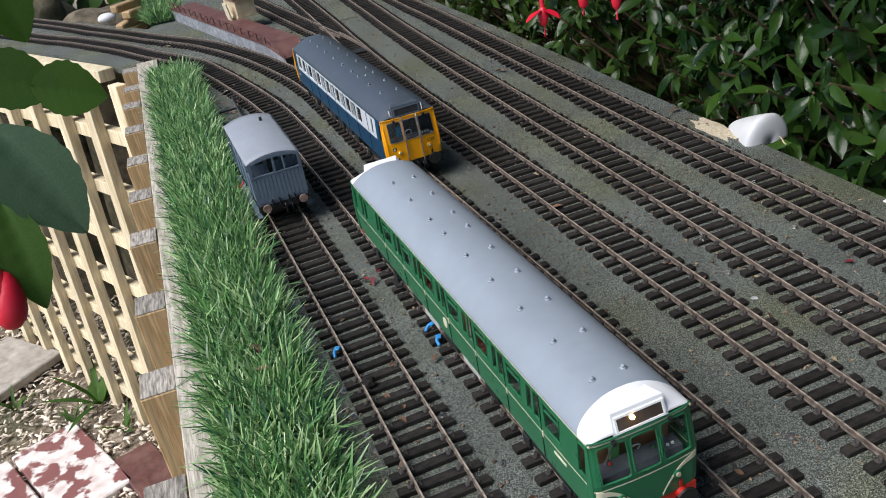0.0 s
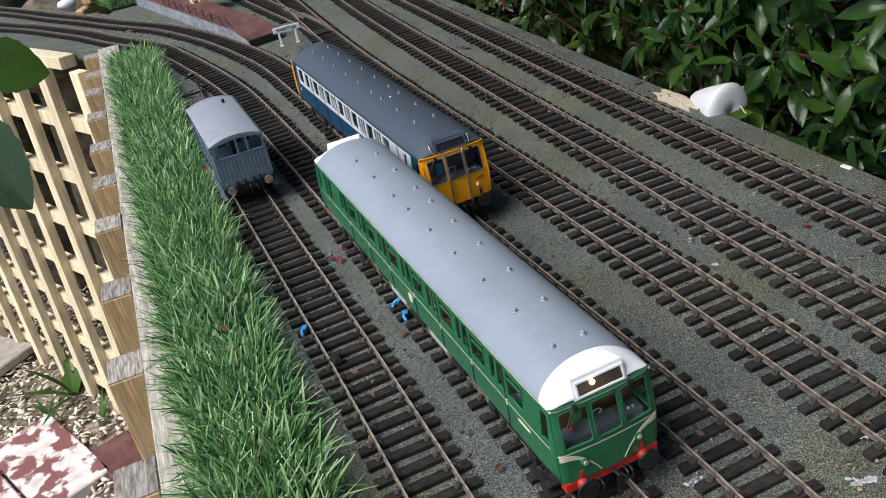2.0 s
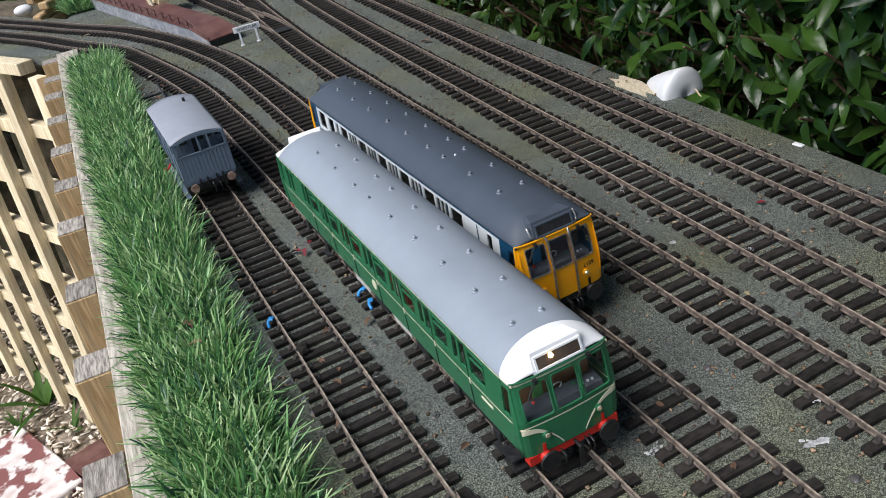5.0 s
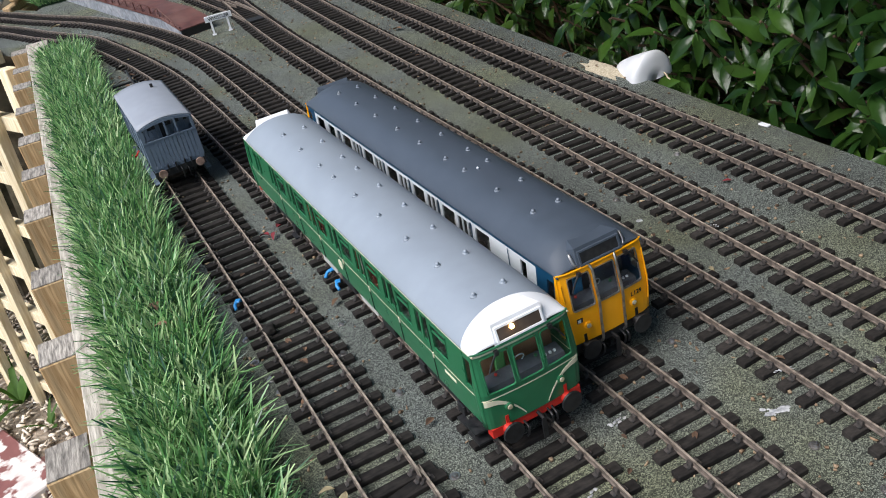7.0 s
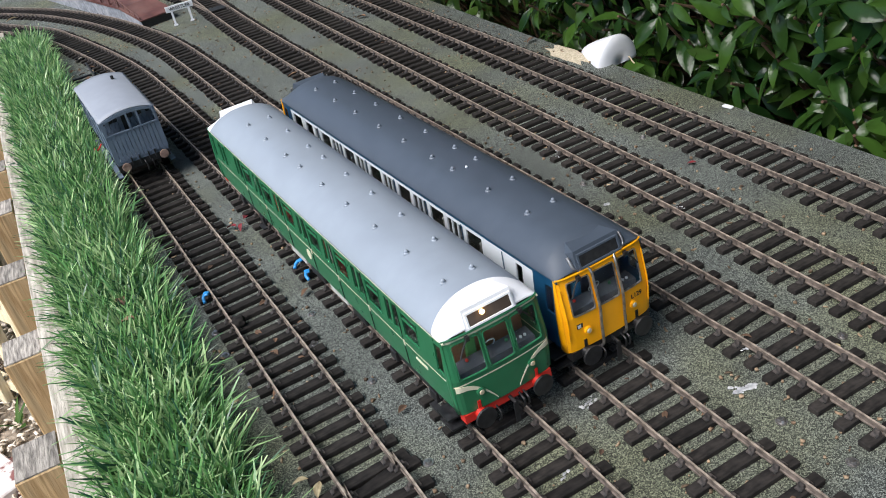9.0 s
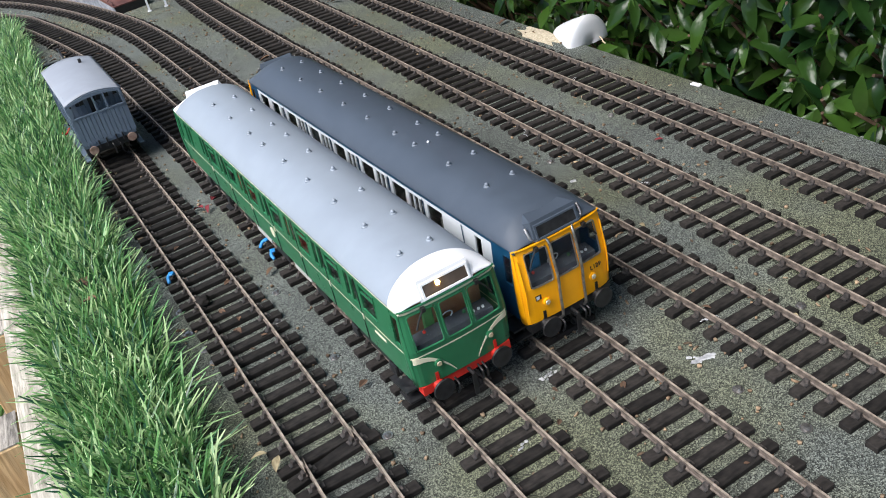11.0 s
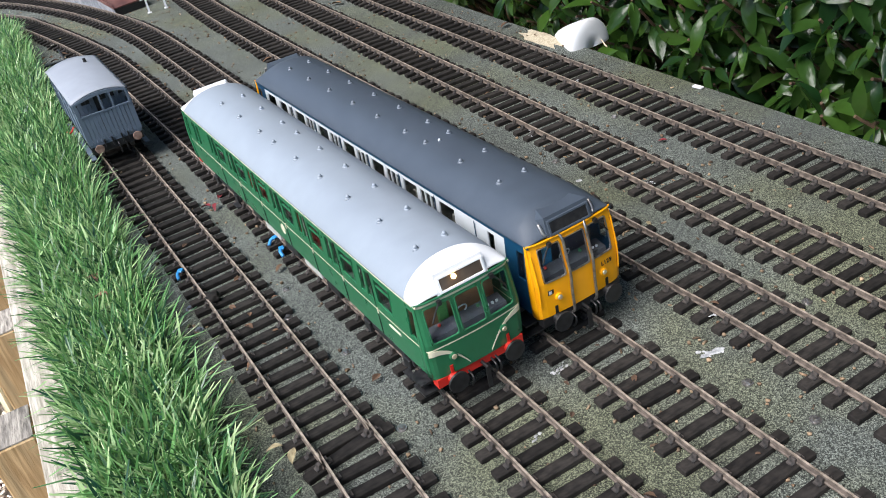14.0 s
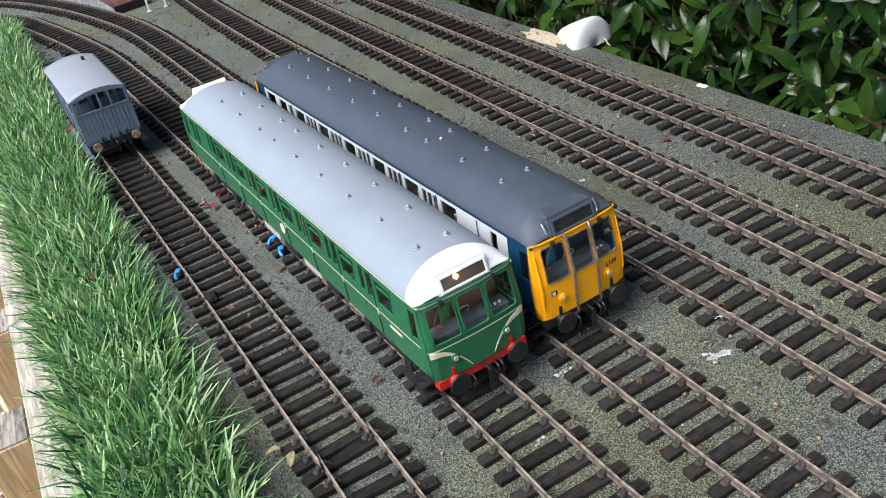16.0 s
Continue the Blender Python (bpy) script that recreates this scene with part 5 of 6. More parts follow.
def shrub(name, label, x_face, y_lo, y_hi, z_lo, z_hi, clusters, size, mat_mass, mat_leaf, near, seed, depth=0.30, ratio=0.40, lean=0.0):
    rng = random.Random(seed)
    th = thing(name, label, "shrub", pose(0, 0, 0))
    shapes = [leaf_shape(size * a, size * a * ratio * b, c, d) for a, b, c, d in ((1, 1, 0.30, 0.45), (0.75, 1.15, 0.25, 0.65), (1.25, 0.95, 0.40, 0.30), (0.5, 1.2, 0.3, 0.5))]
    meshes = []
    for v, f in shapes:
        me = bpy.data.meshes.new("leaf")
        me.from_pydata(v.tolist(), [], f)
        me.materials.append(mat_leaf)
        me.polygons.foreach_set("use_smooth", [True] * len(me.polygons))
        meshes.append(me)
    mass, singles = [], []
    stems = bmesh.new()
    for i in range(clusters):
        y, z = rng.uniform(y_lo, y_hi), rng.uniform(z_lo, z_hi)
        bulge = 0.11 * noise.noise(Vector((y * 2.3, z * 2.3, seed))) + 0.05 * noise.noise(Vector((y * 7, z * 7, seed)))
        dep = rng.random() ** 1.6 * depth
        c = Vector((x_face + lean * (z - z_lo) + bulge + dep, y, z))
        axis = Vector((-0.9 + rng.uniform(-0.5, 0.6), rng.uniform(-0.75, 0.45), 0.55 + rng.uniform(-0.5, 0.5))).normalized()
        if dep < depth * 0.6:
            cyl(stems, c - axis * 0.16 + Vector((0.05, 0, -0.05)), c, 0.0030, 0.0018, 5)
        k = rng.randint(6, 9)
        for j in range(k):
            az = 6.283 * j / k + rng.uniform(-0.4, 0.4)
            a = axis.orthogonal().normalized()
            b = axis.cross(a)
            r = a * math.cos(az) + b * math.sin(az)
            d = (r + axis * rng.uniform(0.1, 0.9) + Vector((0, 0, rng.uniform(-1.0, 0.1)))).normalized()
            m = basis_pose(c - axis * rng.uniform(0, 0.05), d, axis + r * 0.2 + Vector((rng.uniform(-0.6, 0.6), rng.uniform(-0.6, 0.6), rng.uniform(-0.4, 0.6))), rng.uniform(0.65, 1.3))
            (singles if dep < depth * 0.35 and len(singles) < near and near and abs(y - 0.4) < 0.9 else mass).append((rng.randrange(4), m))
    for k, m in singles:
        ob = new("leaf", meshes[k])
        ob.parent = th
        ob.matrix_basis = m
    scatter_mesh("leaf_mass", shapes, mass, mat_mass, th, "crowded evergreen leaves")
    part("twig", stems, M_TWIG, th)
    tr = bmesh.new()
    for i in range(max(3, int((y_hi - y_lo) * 5))):
        y = y_lo + (y_hi - y_lo) * (i + 0.5) / max(3, int((y_hi - y_lo) * 5)) + rng.uniform(-0.06, 0.06)
        x = x_face + depth + rng.uniform(0.0, 0.25)
        pts = [Vector((x, y, GROUND - 0.05)), Vector((x + rng.uniform(-0.06, 0.06), y + rng.uniform(-0.1, 0.1), -0.2)), Vector((x + rng.uniform(-0.1, 0.1), y + rng.uniform(-0.15, 0.15), 0.5)), Vector((x, y + rng.uniform(-0.2, 0.2), 1.1))]
        for a, b, r in zip(pts[:-1], pts[1:], (0.016, 0.011, 0.007)):
            cyl(tr, a, b, r, r * 0.75, 7)
    part("trunk", tr, M_TWIG, th)
    return th


shrub("laurel_shrub", "large glossy dark green evergreen shrub beside the board", 0.53, -0.7, 0.85, -0.50, 0.36, 3700, 0.037, M_LAURELS, M_LAUREL, 280, 21, depth=0.34, ratio=0.36)
shrub("privet_shrub", "small-leaved dark evergreen shrub beside the board", 0.54, 0.70, 2.9, -0.55, 0.45, 2200, 0.034, M_SMALLLEAF, M_SMALLLEAF, 0, 22, depth=0.36, ratio=0.5)
# Back hedge is raised and leaned above the view to block sky from the right.
shrub("back_hedge", "dense dark evergreen hedge behind the railway, raised to block sky", 1.05, -1.8, 4.2, -1.05, 2.6, 2600, 0.11, M_SMALLLEAF, M_SMALLLEAF, 0, 23, depth=0.30, ratio=0.5, lean=-0.12)


def far_bushes():
    """Planting beyond the far end of the board."""
    rng = random.Random(31)
    th = thing("far_bush", "dark green garden planting beyond the railway", "shrub")
    shapes = [leaf_shape(0.10, 0.045), leaf_shape(0.08, 0.04)]
    poses = []
    for i in range(5200):
        x = rng.uniform(-3.4, 1.6)
        y = 3.5 + 0.5 * noise.noise(Vector((x * 1.5, 0, 3))) + rng.uniform(0, 0.8)
        z = rng.uniform(GROUND, 1.3)
        d = Vector((rng.uniform(-1, 1), rng.uniform(-1, 0.3), rng.uniform(-0.6, 0.8)))
        poses.append((rng.randrange(2), basis_pose((x, y, z), d, (0.2, -0.6, 1), rng.uniform(0.7, 1.4))))
    scatter_mesh("leaf_mass", shapes, poses, M_SMALLLEAF, th, "dark garden foliage")
    tr = bmesh.new()
    for i in range(12):
        x = -3.2 + 0.4 * i
        cyl(tr, (x, 3.95, GROUND - 0.05), (x + rng.uniform(-0.1, 0.1), 3.9, 1.0), 0.03, 0.015, 7)
    part("trunk", tr, M_TWIG, th)


far_bushes()


def hollow_plants():
    rng = random.Random(52)
    th = thing("fern_clump", "low leafy green plants behind the side branch", "plant")
    shapes = [leaf_shape(0.07, 0.03), leaf_shape(0.05, 0.028)]
    poses = []
    for i in range(900):
        a = rng.uniform(0.0, 1.5)
        x, y = -0.62 - 0.467 * a + rng.uniform(-0.12, 0.20), 2.75 + 0.884 * a * 0.6 + rng.uniform(-0.02, 0.4)
        z = -0.55 + rng.uniform(0, 0.62) * (0.6 + 0.4 * noise.noise(Vector((x * 4, y * 4, 0))))
        d = Vector((rng.uniform(-1, 1), rng.uniform(-1, 0.5), rng.uniform(-0.2, 0.9)))
        poses.append((rng.randrange(2), basis_pose((x, y, z), d, (0, -0.4, 1), rng.uniform(0.7, 1.3))))
    scatter_mesh("leaf_mass", shapes, poses, M_LAURELS, th, "bright and dark green leaves")
    st = bmesh.new()
    for i in range(14):
        x, y = -0.6 - 0.05 * i, 2.9 + 0.04 * i
        cyl(st, (x, y, GROUND - 0.02), (x + rng.uniform(-0.05, 0.05), y, -0.25), 0.006, 0.003, 6)
    part("stem", st, M_TWIG, th)


hollow_plants()


def rocks():
    for i, (x, y, r, sx, sz) in enumerate(((-0.36, 2.58, 0.17, 1.2, 0.9), (-0.66, 2.98, 0.20, 1.1, 1.1))):
        bm = bmesh.new()
        bmesh.ops.create_icosphere(bm, subdivisions=4, radius=r)
        for v in bm.verts:
            n = noise.noise(v.co * 9 + Vector((i * 5, 0, 0))) * 0.25 + noise.noise(v.co * 25) * 0.06
            v.co = v.co * (1 + n)
            v.co.x *= sx
            v.co.z *= sz
        ob = part("garden_boulder", bm, M_ROCK, smooth=True)
        ob.matrix_basis = pose(x, y, GROUND + 0.92 + 0.06 * i)
        tagged(ob, "mossy brown garden boulder", "boulder")
        st = part("stone_footing", bm_cyl((x, y, GROUND - 0.05), (x, y, GROUND + 0.86), 0.20, 0.14, 9), M_ROCK)
        tagged(st, "rough stone footing under the boulder", "stone")
    rng = random.Random(4)
    for k in range(4):
        bm = bm_box(-0.045, 0.045, -0.012, 0.012, -0.009, 0.009, bevel=0.003)
        ob = part("log_offcut", bm, M_POST)
        ob.matrix_basis = pose(-0.235 + rng.uniform(-0.01, 0.01), 1.975 + 0.012 * k, -0.012 + 0.0185 * k, 0, rng.uniform(-6, 6), 55 + rng.uniform(-18, 18))
        tagged(ob, "short weathered timber offcut in a stack", "timber")
    bm = bmesh.new()
    ball(bm, (0, 0, 0), 0.019, 1.3, 0.9, 0.7, 14)
    ob = part("white_stone", bm, M_POT, smooth=True)
    ob.matrix_basis = pose(-0.30, 2.13, 0.005)
    tagged(ob, "smooth white stone by the board edge", "stone")


rocks()


# ---- white tub at the edge, litter on the felt ----
def tub():
    th = thing("plastic_scoop", "white plastic half-round scoop lying on the board edge", "scoop", pose(0.4030, 0.470, -0.003, 0, 0, 3))
    V, F = [], []
    rows, seg = 16, 28
    for i in range(rows):
        t = min(1.0, i / 9)
        cap = max(0, i - 9) / 6 * 1.5
        r = (0.0030 + 0.0245 * t ** 0.75) * math.cos(min(1.5707, cap * 1.0472)) ** 0.45
        for k in range(seg + 1):
            a = math.pi * k / seg
            V.append((r * math.cos(a), -0.056 * t - 0.006 * math.sin(cap), 1.12 * r * math.sin(a)))
    for i in range(rows - 1):
        for k in range(seg):
            p = i * (seg + 1) + k
            F.append((p, p + seg + 1, p + seg + 2, p + 1))
    ob = link_mesh("shell", V, F, [M_POT], parent=th, smooth=True)
    so = ob.modifiers.new("thick", "SOLIDIFY")
    so.thickness = 0.0012
    # short loose stick lying at the scoop's wide end
    v, f = tube([(0.014, -0.060, 0.003), (0.010, -0.068, 0.005), (0.008, -0.074, 0.002), (0.008, -0.078, 0.0005)], 0.0008, 6, 0.004)
    link_mesh("wooden_handle", v, f, [M_BUFF], parent=th)


def blob(bm, cx, cy, r, z, seed, aspect=1.0, n=16):
    rng = random.Random(seed)
    c = bm.verts.new((cx, cy, z))
    ring = []
    for k in range(n):
        t = 2 * math.pi * k / n
        rr = r * (0.55 + 0.5 * abs(noise.noise(Vector((math.cos(t) * 2.2, math.sin(t) * 2.2, seed * 1.7)))) + rng.uniform(0, 0.35))
        ring.append(bm.verts.new((cx + rr * math.cos(t), cy + rr * math.sin(t) * aspect, 0.0003)))
    for k in range(n):
        bm.faces.new((c, ring[k], ring[(k + 1) % n]))


def flat_blob(name, label, category, cx, cy, r, mat, seed, z=0.0012, aspect=1.0, rz=0.0, flecks=0):
    bm = bmesh.new()
    rng = random.Random(seed)
    if flecks:
        for k in range(flecks):
            t = k / max(1, flecks - 1) * 2 - 1
            blob(bm, t * r + rng.uniform(-0.15, 0.15) * r, (0.35 * t * t * r + rng.uniform(-0.55, 0.55) * r) * aspect, r * rng.uniform(0.12, 0.34), z * rng.uniform(0.5, 1), seed + k, rng.uniform(0.5, 1), 9)
    else:
        blob(bm, 0, 0, r, z, seed, aspect, 22)
    ob = part(name, bm, mat)
    ob.matrix_basis = pose(cx, cy, 0.0002, 0, 0, rz)
    return tagged(ob, label, category)


def dead_leaf(cx, cy, size, rz, z=0.002, mat=None, label="curled brown dead leaf"):
    v, f = leaf_shape(size, size * 0.5, 0.5, 0.3)
    ob = link_mesh("dead_leaf", v, f, [mat or M_DEAD], smooth=False)
    ob.matrix_basis = pose(cx, cy, z, 8, 10, rz)
    return tagged(ob, label, "dead leaf")


tub()
flat_blob("sand_patch", "spilled pale sand by the tub", "sand", 0.384, 0.475, 0.017, M_SAND, 3, 0.0012, 3.0)
flat_blob("bird_dropping", "dried white bird dropping on the felt", "bird dropping", 0.128, -0.057, 0.0068, M_SPLAT, 5, 0.0008, 0.7, -25, 34)
flat_blob("bird_dropping", "small dried white bird dropping", "bird dropping", 0.052, -0.010, 0.0055, M_SPLAT, 6, 0.0012, 0.9, 20, 14)
flat_blob("bird_dropping", "dried white bird dropping on the felt", "bird dropping", 0.010, -0.045, 0.0050, M_SPLAT, 7, 0.0012, 0.5, 30, 8)
flat_blob("bird_dropping", "small white fleck on the felt", "fleck", 0.203, 0.168, 0.0035, M_SPLAT, 8, 0.0012, 0.8, 0)
for x, y, s, r in ((0.177, 0.242, 0.011, 40), (0.387, 0.55, 0.014, 100), (-0.012, 0.055, 0.009, 10), (0.10, -0.062, 0.007, 70), (0.29, 0.86, 0.018, 30), (0.075, 0.02, 0.007, 200),
                   (-0.040, 0.23, 0.010, 120), (-0.17, 0.272, 0.020, 15), (-0.165, 0.245, 0.016, 60), (0.03, -0.12, 0.007, 30), (-0.045, 0.055, 0.009, 300), (0.155, 0.40, 0.016, 80),
                   (-0.112, 1.03, 0.012, 10), (-0.105, 1.01, 0.013, 70), (-0.120, 1.015, 0.011, 130), (-0.110, 0.985, 0.012, 210), (-0.100, 1.035, 0.011, 260), (-0.125, 1.04, 0.012, 320), (0.13, 0.72, 0.016, 75),
                   (-0.088, 0.165, 0.011, 20), (-0.093, 0.205, 0.008, 200), (-0.073, 0.150, 0.007, 80), (-0.100, 0.13, 0.007, 130), (-0.080, 0.235, 0.008, 300), (0.098, -0.005, 0.008, 30), (0.080, -0.045, 0.007, 140)):
    dead_leaf(x, y, s, r, 0.030 if -0.18 < x < -0.15 else (0.012 if -0.13 < x < -0.09 and y > 0.9 else 0.004))
dead_leaf(-0.165, 2.02, 0.07, 60, 0.045, M_BUFF, "long yellow fallen leaf on the turf")
dead_leaf(-0.165, 1.47, 0.022, 80, 0.030, M_BUFF, "small yellow fallen leaf")
dead_leaf(-0.112, 0.037, 0.010, 70, 0.007, M_DRY, "crumpled pale yellow dry leaf")
dead_leaf(-0.107, 0.032, 0.011, 150, 0.006, M_DRY, "crumpled pale yellow dry leaf")
for x, y, s, r in ((0.030, 0.95, 0.022, 80), (-0.085, 1.135, 0.030, 85)):
    dead_leaf(x, y, s, r, 0.002, M_SLABG, "dry grey curled leaf sliver")


def clips():
    for x, y, z, rz, k in ((-0.112, 0.275, 0.004, 60, 0), (-0.0340, 0.266, 0.004, 20, 1), (-0.0345, 0.246, 0.003, 75, 2)):
        th = thing("plastic_clip", "bright blue plastic clip beside the sleepers", "clip", pose(x, y, z, 0, 0, rz))
        v, f = tube([(-0.006, 0, 0.001), (-0.002, 0.0015, 0.0035), (0.002, 0, 0.0045), (0.006, -0.0015, 0.002)], 0.0014, 8, 0.001)
        link_mesh("jaw", v, f, [M_CLIP], parent=th, smooth=True)
        part("lever", bm_box(-0.001, 0.004, -0.0022, 0.0022, 0.0040, 0.0055, bevel=0.0004), M_CLIP, th)
    for x, y, sz, rz in ((-0.058, 0.374, 0.013, 30), (-0.052, 0.377, 0.010, 150), (-0.048, 0.383, 0.011, 330)):
        v, f = leaf_shape(sz, sz * 0.45, 0.6, 0.5)
        ob = link_mesh("red_petal", v, f, [M_WITHER], smooth=True)
        ob.matrix_basis = pose(x, y, 0.0045, 10, 14, rz)
        tagged(ob, "withered dark red petal beside the rails", "petal")
    v, f = leaf_shape(0.008, 0.005)
    ob = link_mesh("red_petal", v, f, [M_WITHER], smooth=True)
    ob.matrix_basis = pose(0.296, 0.165, 0.003, 5, 5, 40)
    tagged(ob, "small red petal on the felt", "petal")
    # track pins: round screw heads
    for x, y in ((0.084, -0.098), (0.175 - 0.045, -0.13), (0.124, 0.03), (-0.045, 0.098), (-0.050, 0.20), (-0.115, 0.17), (-0.048, 0.01), (-0.118, 0.23), (0.205, -0.06), (0.21, 0.21), (0.125, -0.088),
                 (0.30, 0.24), (0.02, -0.15), (-0.120, 0.197), (-0.113, 0.152), (-0.067, 0.219), (-0.062, 0.164), (0.226, 0.020)):
        sc = thing("screw", "small dull metal screw and washer", "screw", pose(x, y, 0, 0, 0, (x * 9999) % 180))
        part("washer", bm_cyl((0, 0, 0), (0, 0, 0.0007), 0.0033, seg=14), M_CHROME, sc)
        bm = bmesh.new()
        cyl(bm, (0, 0, 0.0007), (0, 0, 0.0022), 0.0022, 0.0016, 12)
        box(bm, -0.0017, 0.0017, -0.0003, 0.0003, 0.0021, 0.0025)
        part("head", bm, M_CHROME, sc)


clips()


def debris():
    """Crumbs, seeds and grit lying over the felt."""
    rng = np.random.default_rng(17)
    shapes = []
    for w, l, h in ((0.0012, 0.0020, 0.0010), (0.0008, 0.0032, 0.0006), (0.0016, 0.0016, 0.0012)):
        shapes.append((np.array([(sx * w / 2, sy * l / 2 * (1 - 0.4 * (sx > 0)), (sz + 1) * h / 2) for sz in (-1, 1) for sx, sy in ((-1, -1), (1, -1), (1, 1), (-1, 1))]),
                       [(3, 2, 1, 0), (4, 5, 6, 7), (0, 1, 5, 4), (1, 2, 6, 5), (2, 3, 7, 6), (3, 0, 4, 7)]))
    poses = []
    for i in range(2600):
        x, y = rng.uniform(-0.13, 0.385), rng.uniform(-0.25, 1.5)
        poses.append((int(rng.integers(3)), Matrix.Translation((x, y, 0.0002)) @ Matrix.Rotation(rng.uniform(0, 6.28), 4, "Z") @ Matrix.Diagonal((*(rng.uniform(0.6, 1.6),) * 3, 1))))
    ob = scatter_mesh("grit", shapes, poses, M_DEADISLE)
    tagged(ob, "crumbs, seeds and grit on the felt", "grit", kind="stuff")


def flecks():
    """White lime specks on sleepers and rails, one dark clod on the siding."""
    for i, (x, y, r) in enumerate(((0.324, 0.329, 0.004), (0.318, 0.338, 0.003), (0.226, 0.270, 0.004), (0.221, 0.262, 0.0025), (0.236, 0.117, 0.003), (0.155, -0.035, 0.005))):
        ob = flat_blob("white_fleck", "small chalky white speck on a sleeper", "fleck", x, y, r, M_SPLAT, 40 + i, 0.0010, 0.8, 30 * i, 9)
        ob.matrix_basis = pose(x, y, SLEEPER_H + 0.0001, 0, 0, 30 * i)
    bm = bmesh.new()
    bmesh.ops.create_icosphere(bm, subdivisions=3, radius=0.0058)
    for v in bm.verts:
        v.co *= 1 + 0.45 * noise.noise(v.co * 300)
        v.co.z *= 0.75
    ob = part("soil_clod", bm, M_SLEEPER, smooth=True)
    ob.matrix_basis = pose(-0.100, 0.221, SLEEPER_H + 0.003)
    tagged(ob, "dark crumbly clod of soil between the rails", "clod")
    bm = bm_box(-0.0025, 0.0025, -0.0055, 0.0055, 0, 0.0020, bevel=0.0006)
    ob = part("white_chip", bm, M_POT)
    ob.matrix_basis = pose(0.392, 0.228, 0.0002, 0, 0, 8)
    tagged(ob, "small white plastic chip on the board edge", "chip")


def track_litter():
    """Shreds of dead leaf caught between the sleepers."""
    rng = random.Random(63)
    lines = [(T1, 16), (T2, 12), (T3, 14), (T4, 12), (T5, 10), (T6, 10)]
    for pts, n in lines:
        q, d = smooth_line([p for p in pts if -0.4 < p[1] < 1.3], 0.01)
        for k in range(n):
            i = rng.randrange(len(q))
            u = rng.choice((rng.uniform(-0.013, 0.013), rng.uniform(0.021, 0.033), -rng.uniform(0.021, 0.033)))
            dead_leaf(q[i][0] + u, q[i][1], rng.uniform(0.003, 0.0075), rng.uniform(0, 360), 0.0046 if abs(u) < 0.028 else 0.0012, rng.choice((None, None, None, None, M_DRY)),
                      "small shred of dead leaf among the sleepers")


track_litter()
flecks()
M_DEADISLE = surface("litter_grit", (0.10, 0.06, 0.035), (0.34, 0.25, 0.16), scale=200, rough=0.9, bump=0.3, random_by="island", spread=0.6)
debris()


# ---- fuchsia hanging near the lens ----
def fuchsia_leaf(base, tip, width, parent, face=(0.1, -0.75, 0.65), mat=None):
    b, t = Vector(base), Vector(tip)
    v, f = toothed_leaf(width)
    ob = link_mesh("leaf", v, f, [mat or M_FUCHSIA], parent=parent, smooth=True)
    ob.matrix_basis = basis_pose(b, t - b, face, (t - b).length)


def fuchsia_flower(top, tip, parent, spread):
    """Hanging flower: tube, four swept sepals, inner cup and stamens."""
    a, b = Vector(top), Vector(tip)
    d = (b - a).normalized()
    v, f = tube([a, a + d * 0.004, a + d * 0.014], 0.0022, 8, 0.002)
    fl = link_mesh("flower", v, f, [M_PETAL], parent=parent, smooth=True, label="hanging red fuchsia flower")
    x = d.orthogonal().normalized()
    y = d.cross(x)
    if spread:
        for k in range(4):
            r = x * math.cos(k * 1.571 + 0.5) + y * math.sin(k * 1.571 + 0.5)
            sv, sf = leaf_shape(0.022, 0.009, 0.2, 0.1)
            ob = link_mesh("sepal", sv, sf, [M_PETAL], parent=fl, smooth=True)
            ob.matrix_basis = basis_pose(a + d * 0.013, r + d * 0.35, -d, 1.0)
    bm = bmesh.new()
    ball(bm, (0, 0, 0), 0.0045, 1, 1, 1.9, 12)
    cup = part("inner_cup", bm, M_PETAL, fl, smooth=True)
    cup.matrix_basis = basis_pose(a + d * 0.019, d, x, 1.0) @ pose(0, 0, 0, 90, 0, 0)
    for k in range(3):
        v, f = tube([a + d * 0.024, a + d * 0.034 + x * 0.001 * (k - 1), b + x * 0.0025 * (k - 1)], 0.00045, 5, 0.003)
        link_mesh("stamen", v, f, [M_PETAL], parent=fl)


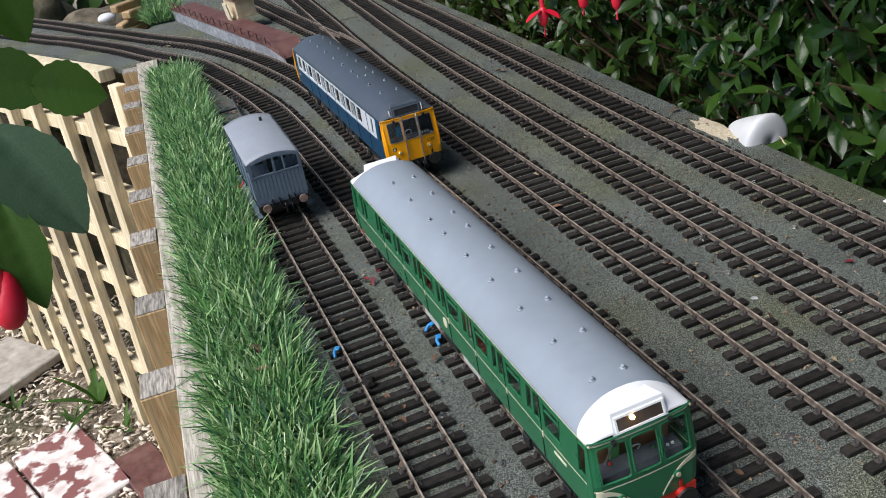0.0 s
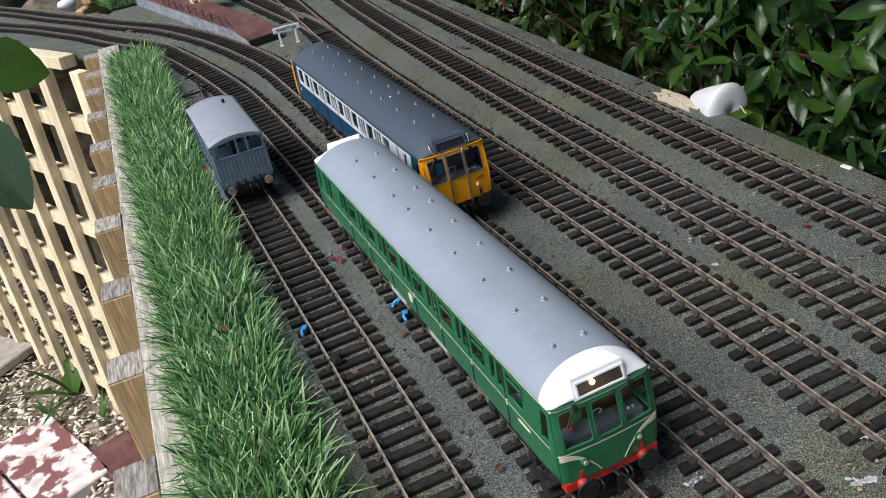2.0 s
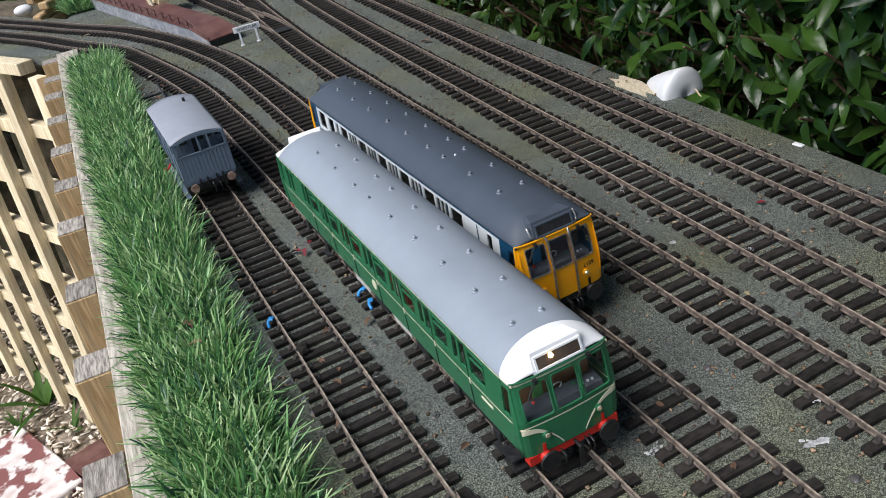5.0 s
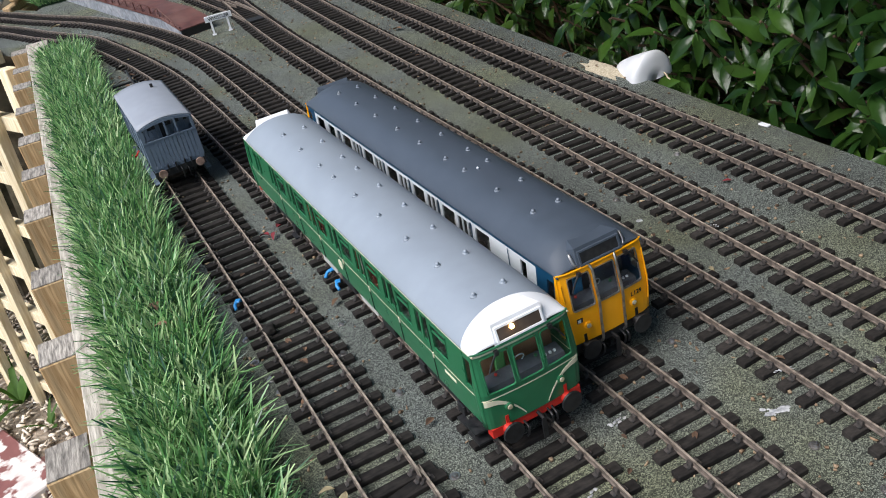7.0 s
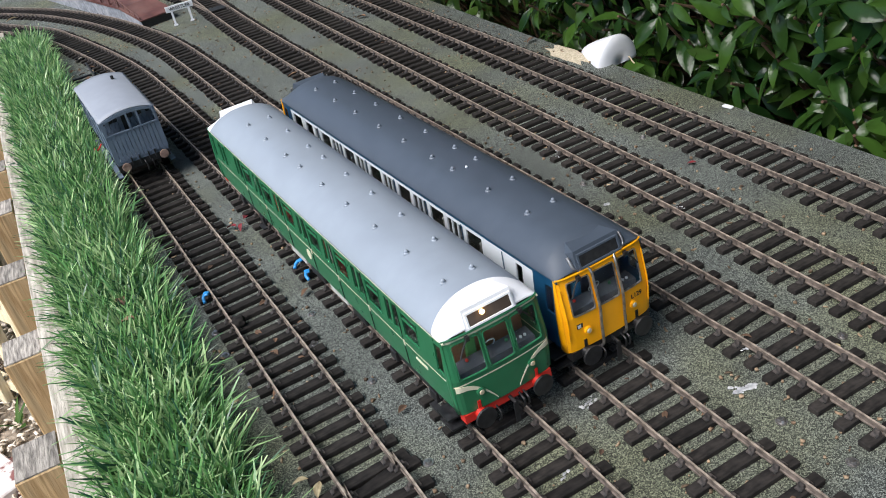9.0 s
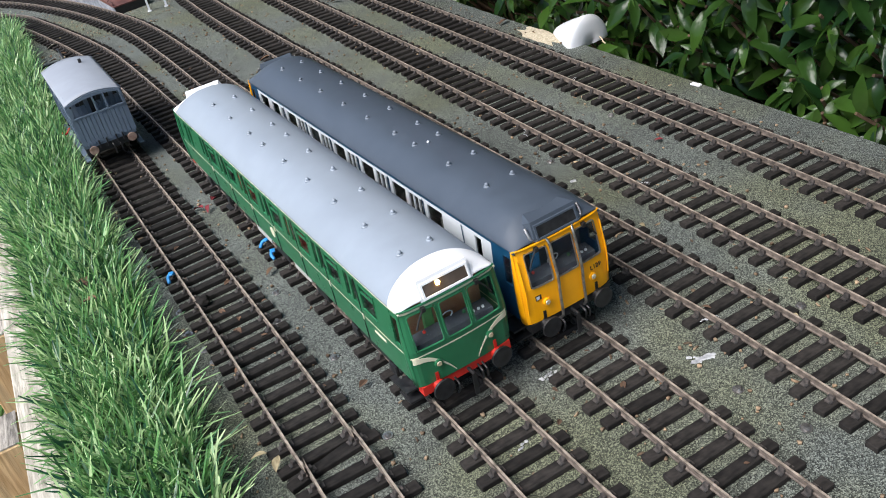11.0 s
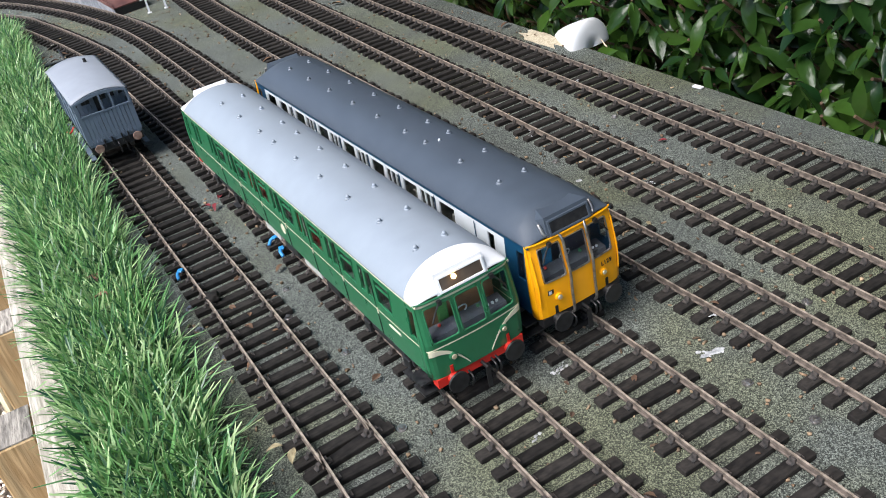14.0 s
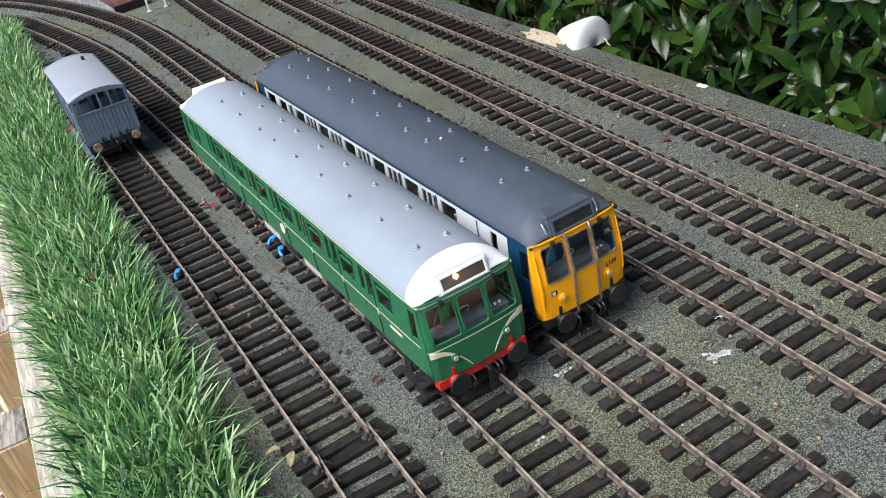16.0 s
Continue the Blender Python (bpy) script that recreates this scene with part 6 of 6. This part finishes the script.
def fuchsias():
    th = thing("fuchsia", "fuchsia branch with toothed green leaves and red buds over the fence", "shrub")
    v, f = tube([(-0.52, -0.10, GROUND - 0.03), (-0.50, -0.06, -0.3), (-0.40, -0.02, 0.25), (-0.27, 0.0, 0.40), (-0.232, -0.02, 0.36), (-0.2365, -0.046, 0.300)], 0.0022, 7, 0.01)
    link_mesh("stem", v, f, [M_TWIG], parent=th, smooth=True)
    fuchsia_leaf((-0.2240, -0.0115, 0.3320), (-0.1990, -0.0100, 0.3235), 0.80, th)
    fuchsia_leaf((-0.2080, -0.0105, 0.3250), (-0.1868, -0.0098, 0.3166), 0.85, th)
    fuchsia_leaf((-0.2171, -0.0437, 0.3236), (-0.2017, -0.0518, 0.2885), 0.58, th, mat=M_FUCHSIAB)
    fuchsia_leaf((-0.2213, -0.0497, 0.3053), (-0.2189, -0.0617, 0.2732), 0.42, th)
    fuchsia_leaf((-0.2021, -0.0548, 0.3654), (-0.1973, -0.0566, 0.3453), 0.70, th)
    fuchsia_leaf((-0.2600, -0.020, 0.395), (-0.2950, -0.030, 0.370), 0.50, th)
    fuchsia_leaf((-0.330, 0.0, 0.34), (-0.360, -0.03, 0.30), 0.50, th)
    for top, tip in (((-0.2261, -0.0576, 0.2867), (-0.2282, -0.0649, 0.2714)), ((-0.2279, -0.0572, 0.2889), (-0.2301, -0.0633, 0.276))):
        a, b = Vector(top), Vector(tip)
        bm = bmesh.new()
        ball(bm, (0, 0, 0), 0.5, 0.55, 0.55, 1.0, 14)
        for v in bm.verts:
            v.co.x *= 1 - 0.35 * v.co.z
            v.co.y *= 1 - 0.35 * v.co.z
        bud = part("bud", bm, M_PETAL, th, "plump red fuchsia bud", smooth=True)
        bud.matrix_basis = basis_pose((a + b) / 2, b - a, (0, -1, 0.3), (b - a).length) @ pose(0, 0, 0, 90, 0, 0)
    v, f = tube([(-0.2365, -0.046, 0.300), (-0.229, -0.052, 0.302), (-0.2262, -0.0572, 0.2880)], 0.0006, 6, 0.002)
    link_mesh("flower_stalk", v, f, [M_PETAL], parent=th)
    th2 = thing("fuchsia", "arching fuchsia spray with hanging red flowers", "shrub")
    v, f = tube([(0.62, 0.75, GROUND - 0.03), (0.58, 0.70, 0.2), (0.42, 0.55, 0.62), (0.26, 0.43, 0.56), (0.16, 0.375, 0.42)], 0.0025, 7, 0.012)
    link_mesh("stem", v, f, [M_TWIG], parent=th2, smooth=True)
    for top, tip, sp, stalk in (((0.1378, 0.3654, 0.2235), (0.135, 0.3581, 0.1869), True, (0.160, 0.376, 0.42)), ((0.1700, 0.3510, 0.2330), (0.1677, 0.3482, 0.2069), False, (0.20, 0.398, 0.48)),
                                ((0.1932, 0.3389, 0.2290), (0.1901, 0.3325, 0.1939), False, (0.235, 0.418, 0.53))):
        v, f = tube([stalk, (Vector(stalk) + Vector(top)) / 2 + Vector((0.004, 0, 0)), top], 0.0006, 6, 0.006)
        link_mesh("flower_stalk", v, f, [M_PETAL], parent=th2)
        fuchsia_flower(top, tip, th2, sp)
    # Crown implied by the hanging flowers, spread out of view to shade the right.
    rng = random.Random(77)
    shapes = [leaf_shape(0.055, 0.028), leaf_shape(0.045, 0.022), leaf_shape(0.065, 0.030)]
    poses = []
    for i in range(11000):
        x, y = rng.uniform(0.08, 1.25), rng.uniform(-0.9, 2.4)
        z = 0.60 + 0.25 * (1 - abs(x - 0.75) / 0.6) + 0.25 * noise.noise(Vector((x * 2, y * 2, 7))) + rng.uniform(0, 0.5)
        d = Vector((rng.uniform(-1, 1), rng.uniform(-1, 1), rng.uniform(-0.6, 0.4)))
        poses.append((rng.randrange(3), basis_pose((x, y, z), d, (0, 0, 1), rng.uniform(0.8, 1.3))))
    scatter_mesh("leaf_mass", shapes, poses, M_SMALLLEAF, th2, "unseen crown of small leaves spread overhead to shade the board")
    # limbs that carry the unseen crown
    bm = bmesh.new()
    for i in range(7):
        y = -0.7 + 0.45 * i
        cyl(bm, (1.0, y, GROUND - 0.03), (0.85, y + rng.uniform(-0.1, 0.1), 0.5), 0.014, 0.010, 7)
        cyl(bm, (0.85, y, 0.5), (0.45, y + rng.uniform(-0.2, 0.2), 1.0), 0.010, 0.005, 7)
    part("branch", bm, M_TWIG, th2)
    for b, t in (((0.30, 0.46, 0.60), (0.26, 0.43, 0.57)), ((0.38, 0.52, 0.62), (0.37, 0.48, 0.58)), ((0.45, 0.57, 0.60), (0.41, 0.55, 0.57))):
        fuchsia_leaf(b, t, 0.5, th2)


fuchsias()


# ---- movement ----
BLUE_Y = [(0.0, 0.556), (0.5, 0.482), (1.0, 0.425), (1.5, 0.384), (2.0, 0.347), (2.5, 0.324), (3.0, 0.283), (3.5, 0.251), (4.0, 0.195), (5.2, 0.107),
          (6.5, 0.048), (7.0, 0.029), (7.5, 0.013), (8.0, 0.001), (8.4, 0.0), (10.0, 0.0), (16.0, 0.0)]
BLUE_END = (0.0828, 0.003)


def motions():
    rows = []
    for t, s in BLUE_Y:
        rows.append((t, pose(BLUE_END[0] - 0.0507 * s, BLUE_END[1] + s, RAIL_TOP, 0, 0, 2.9 - 0.4 * (s / 0.556) ** 2)))
    walk(blue_car, rows)
    # wheels turn with the way gone
    ts = [t for t, s in BLUE_Y]
    ss = [s for t, s in BLUE_Y]
    for ws in [o for o in blue_car.children_recursive if o.name.startswith("wheelset")]:
        at = ws.location.copy()
        spin = []
        for k in range(127):
            t = k / 15
            s = float(np.interp(t, ts, ss))
            spin.append((t, pose(at.x, at.y, at.z, math.degrees(s / 0.0105), 0, 0)))
        spin.append((16.0, spin[-1][1]))
        walk(ws, spin)


motions()
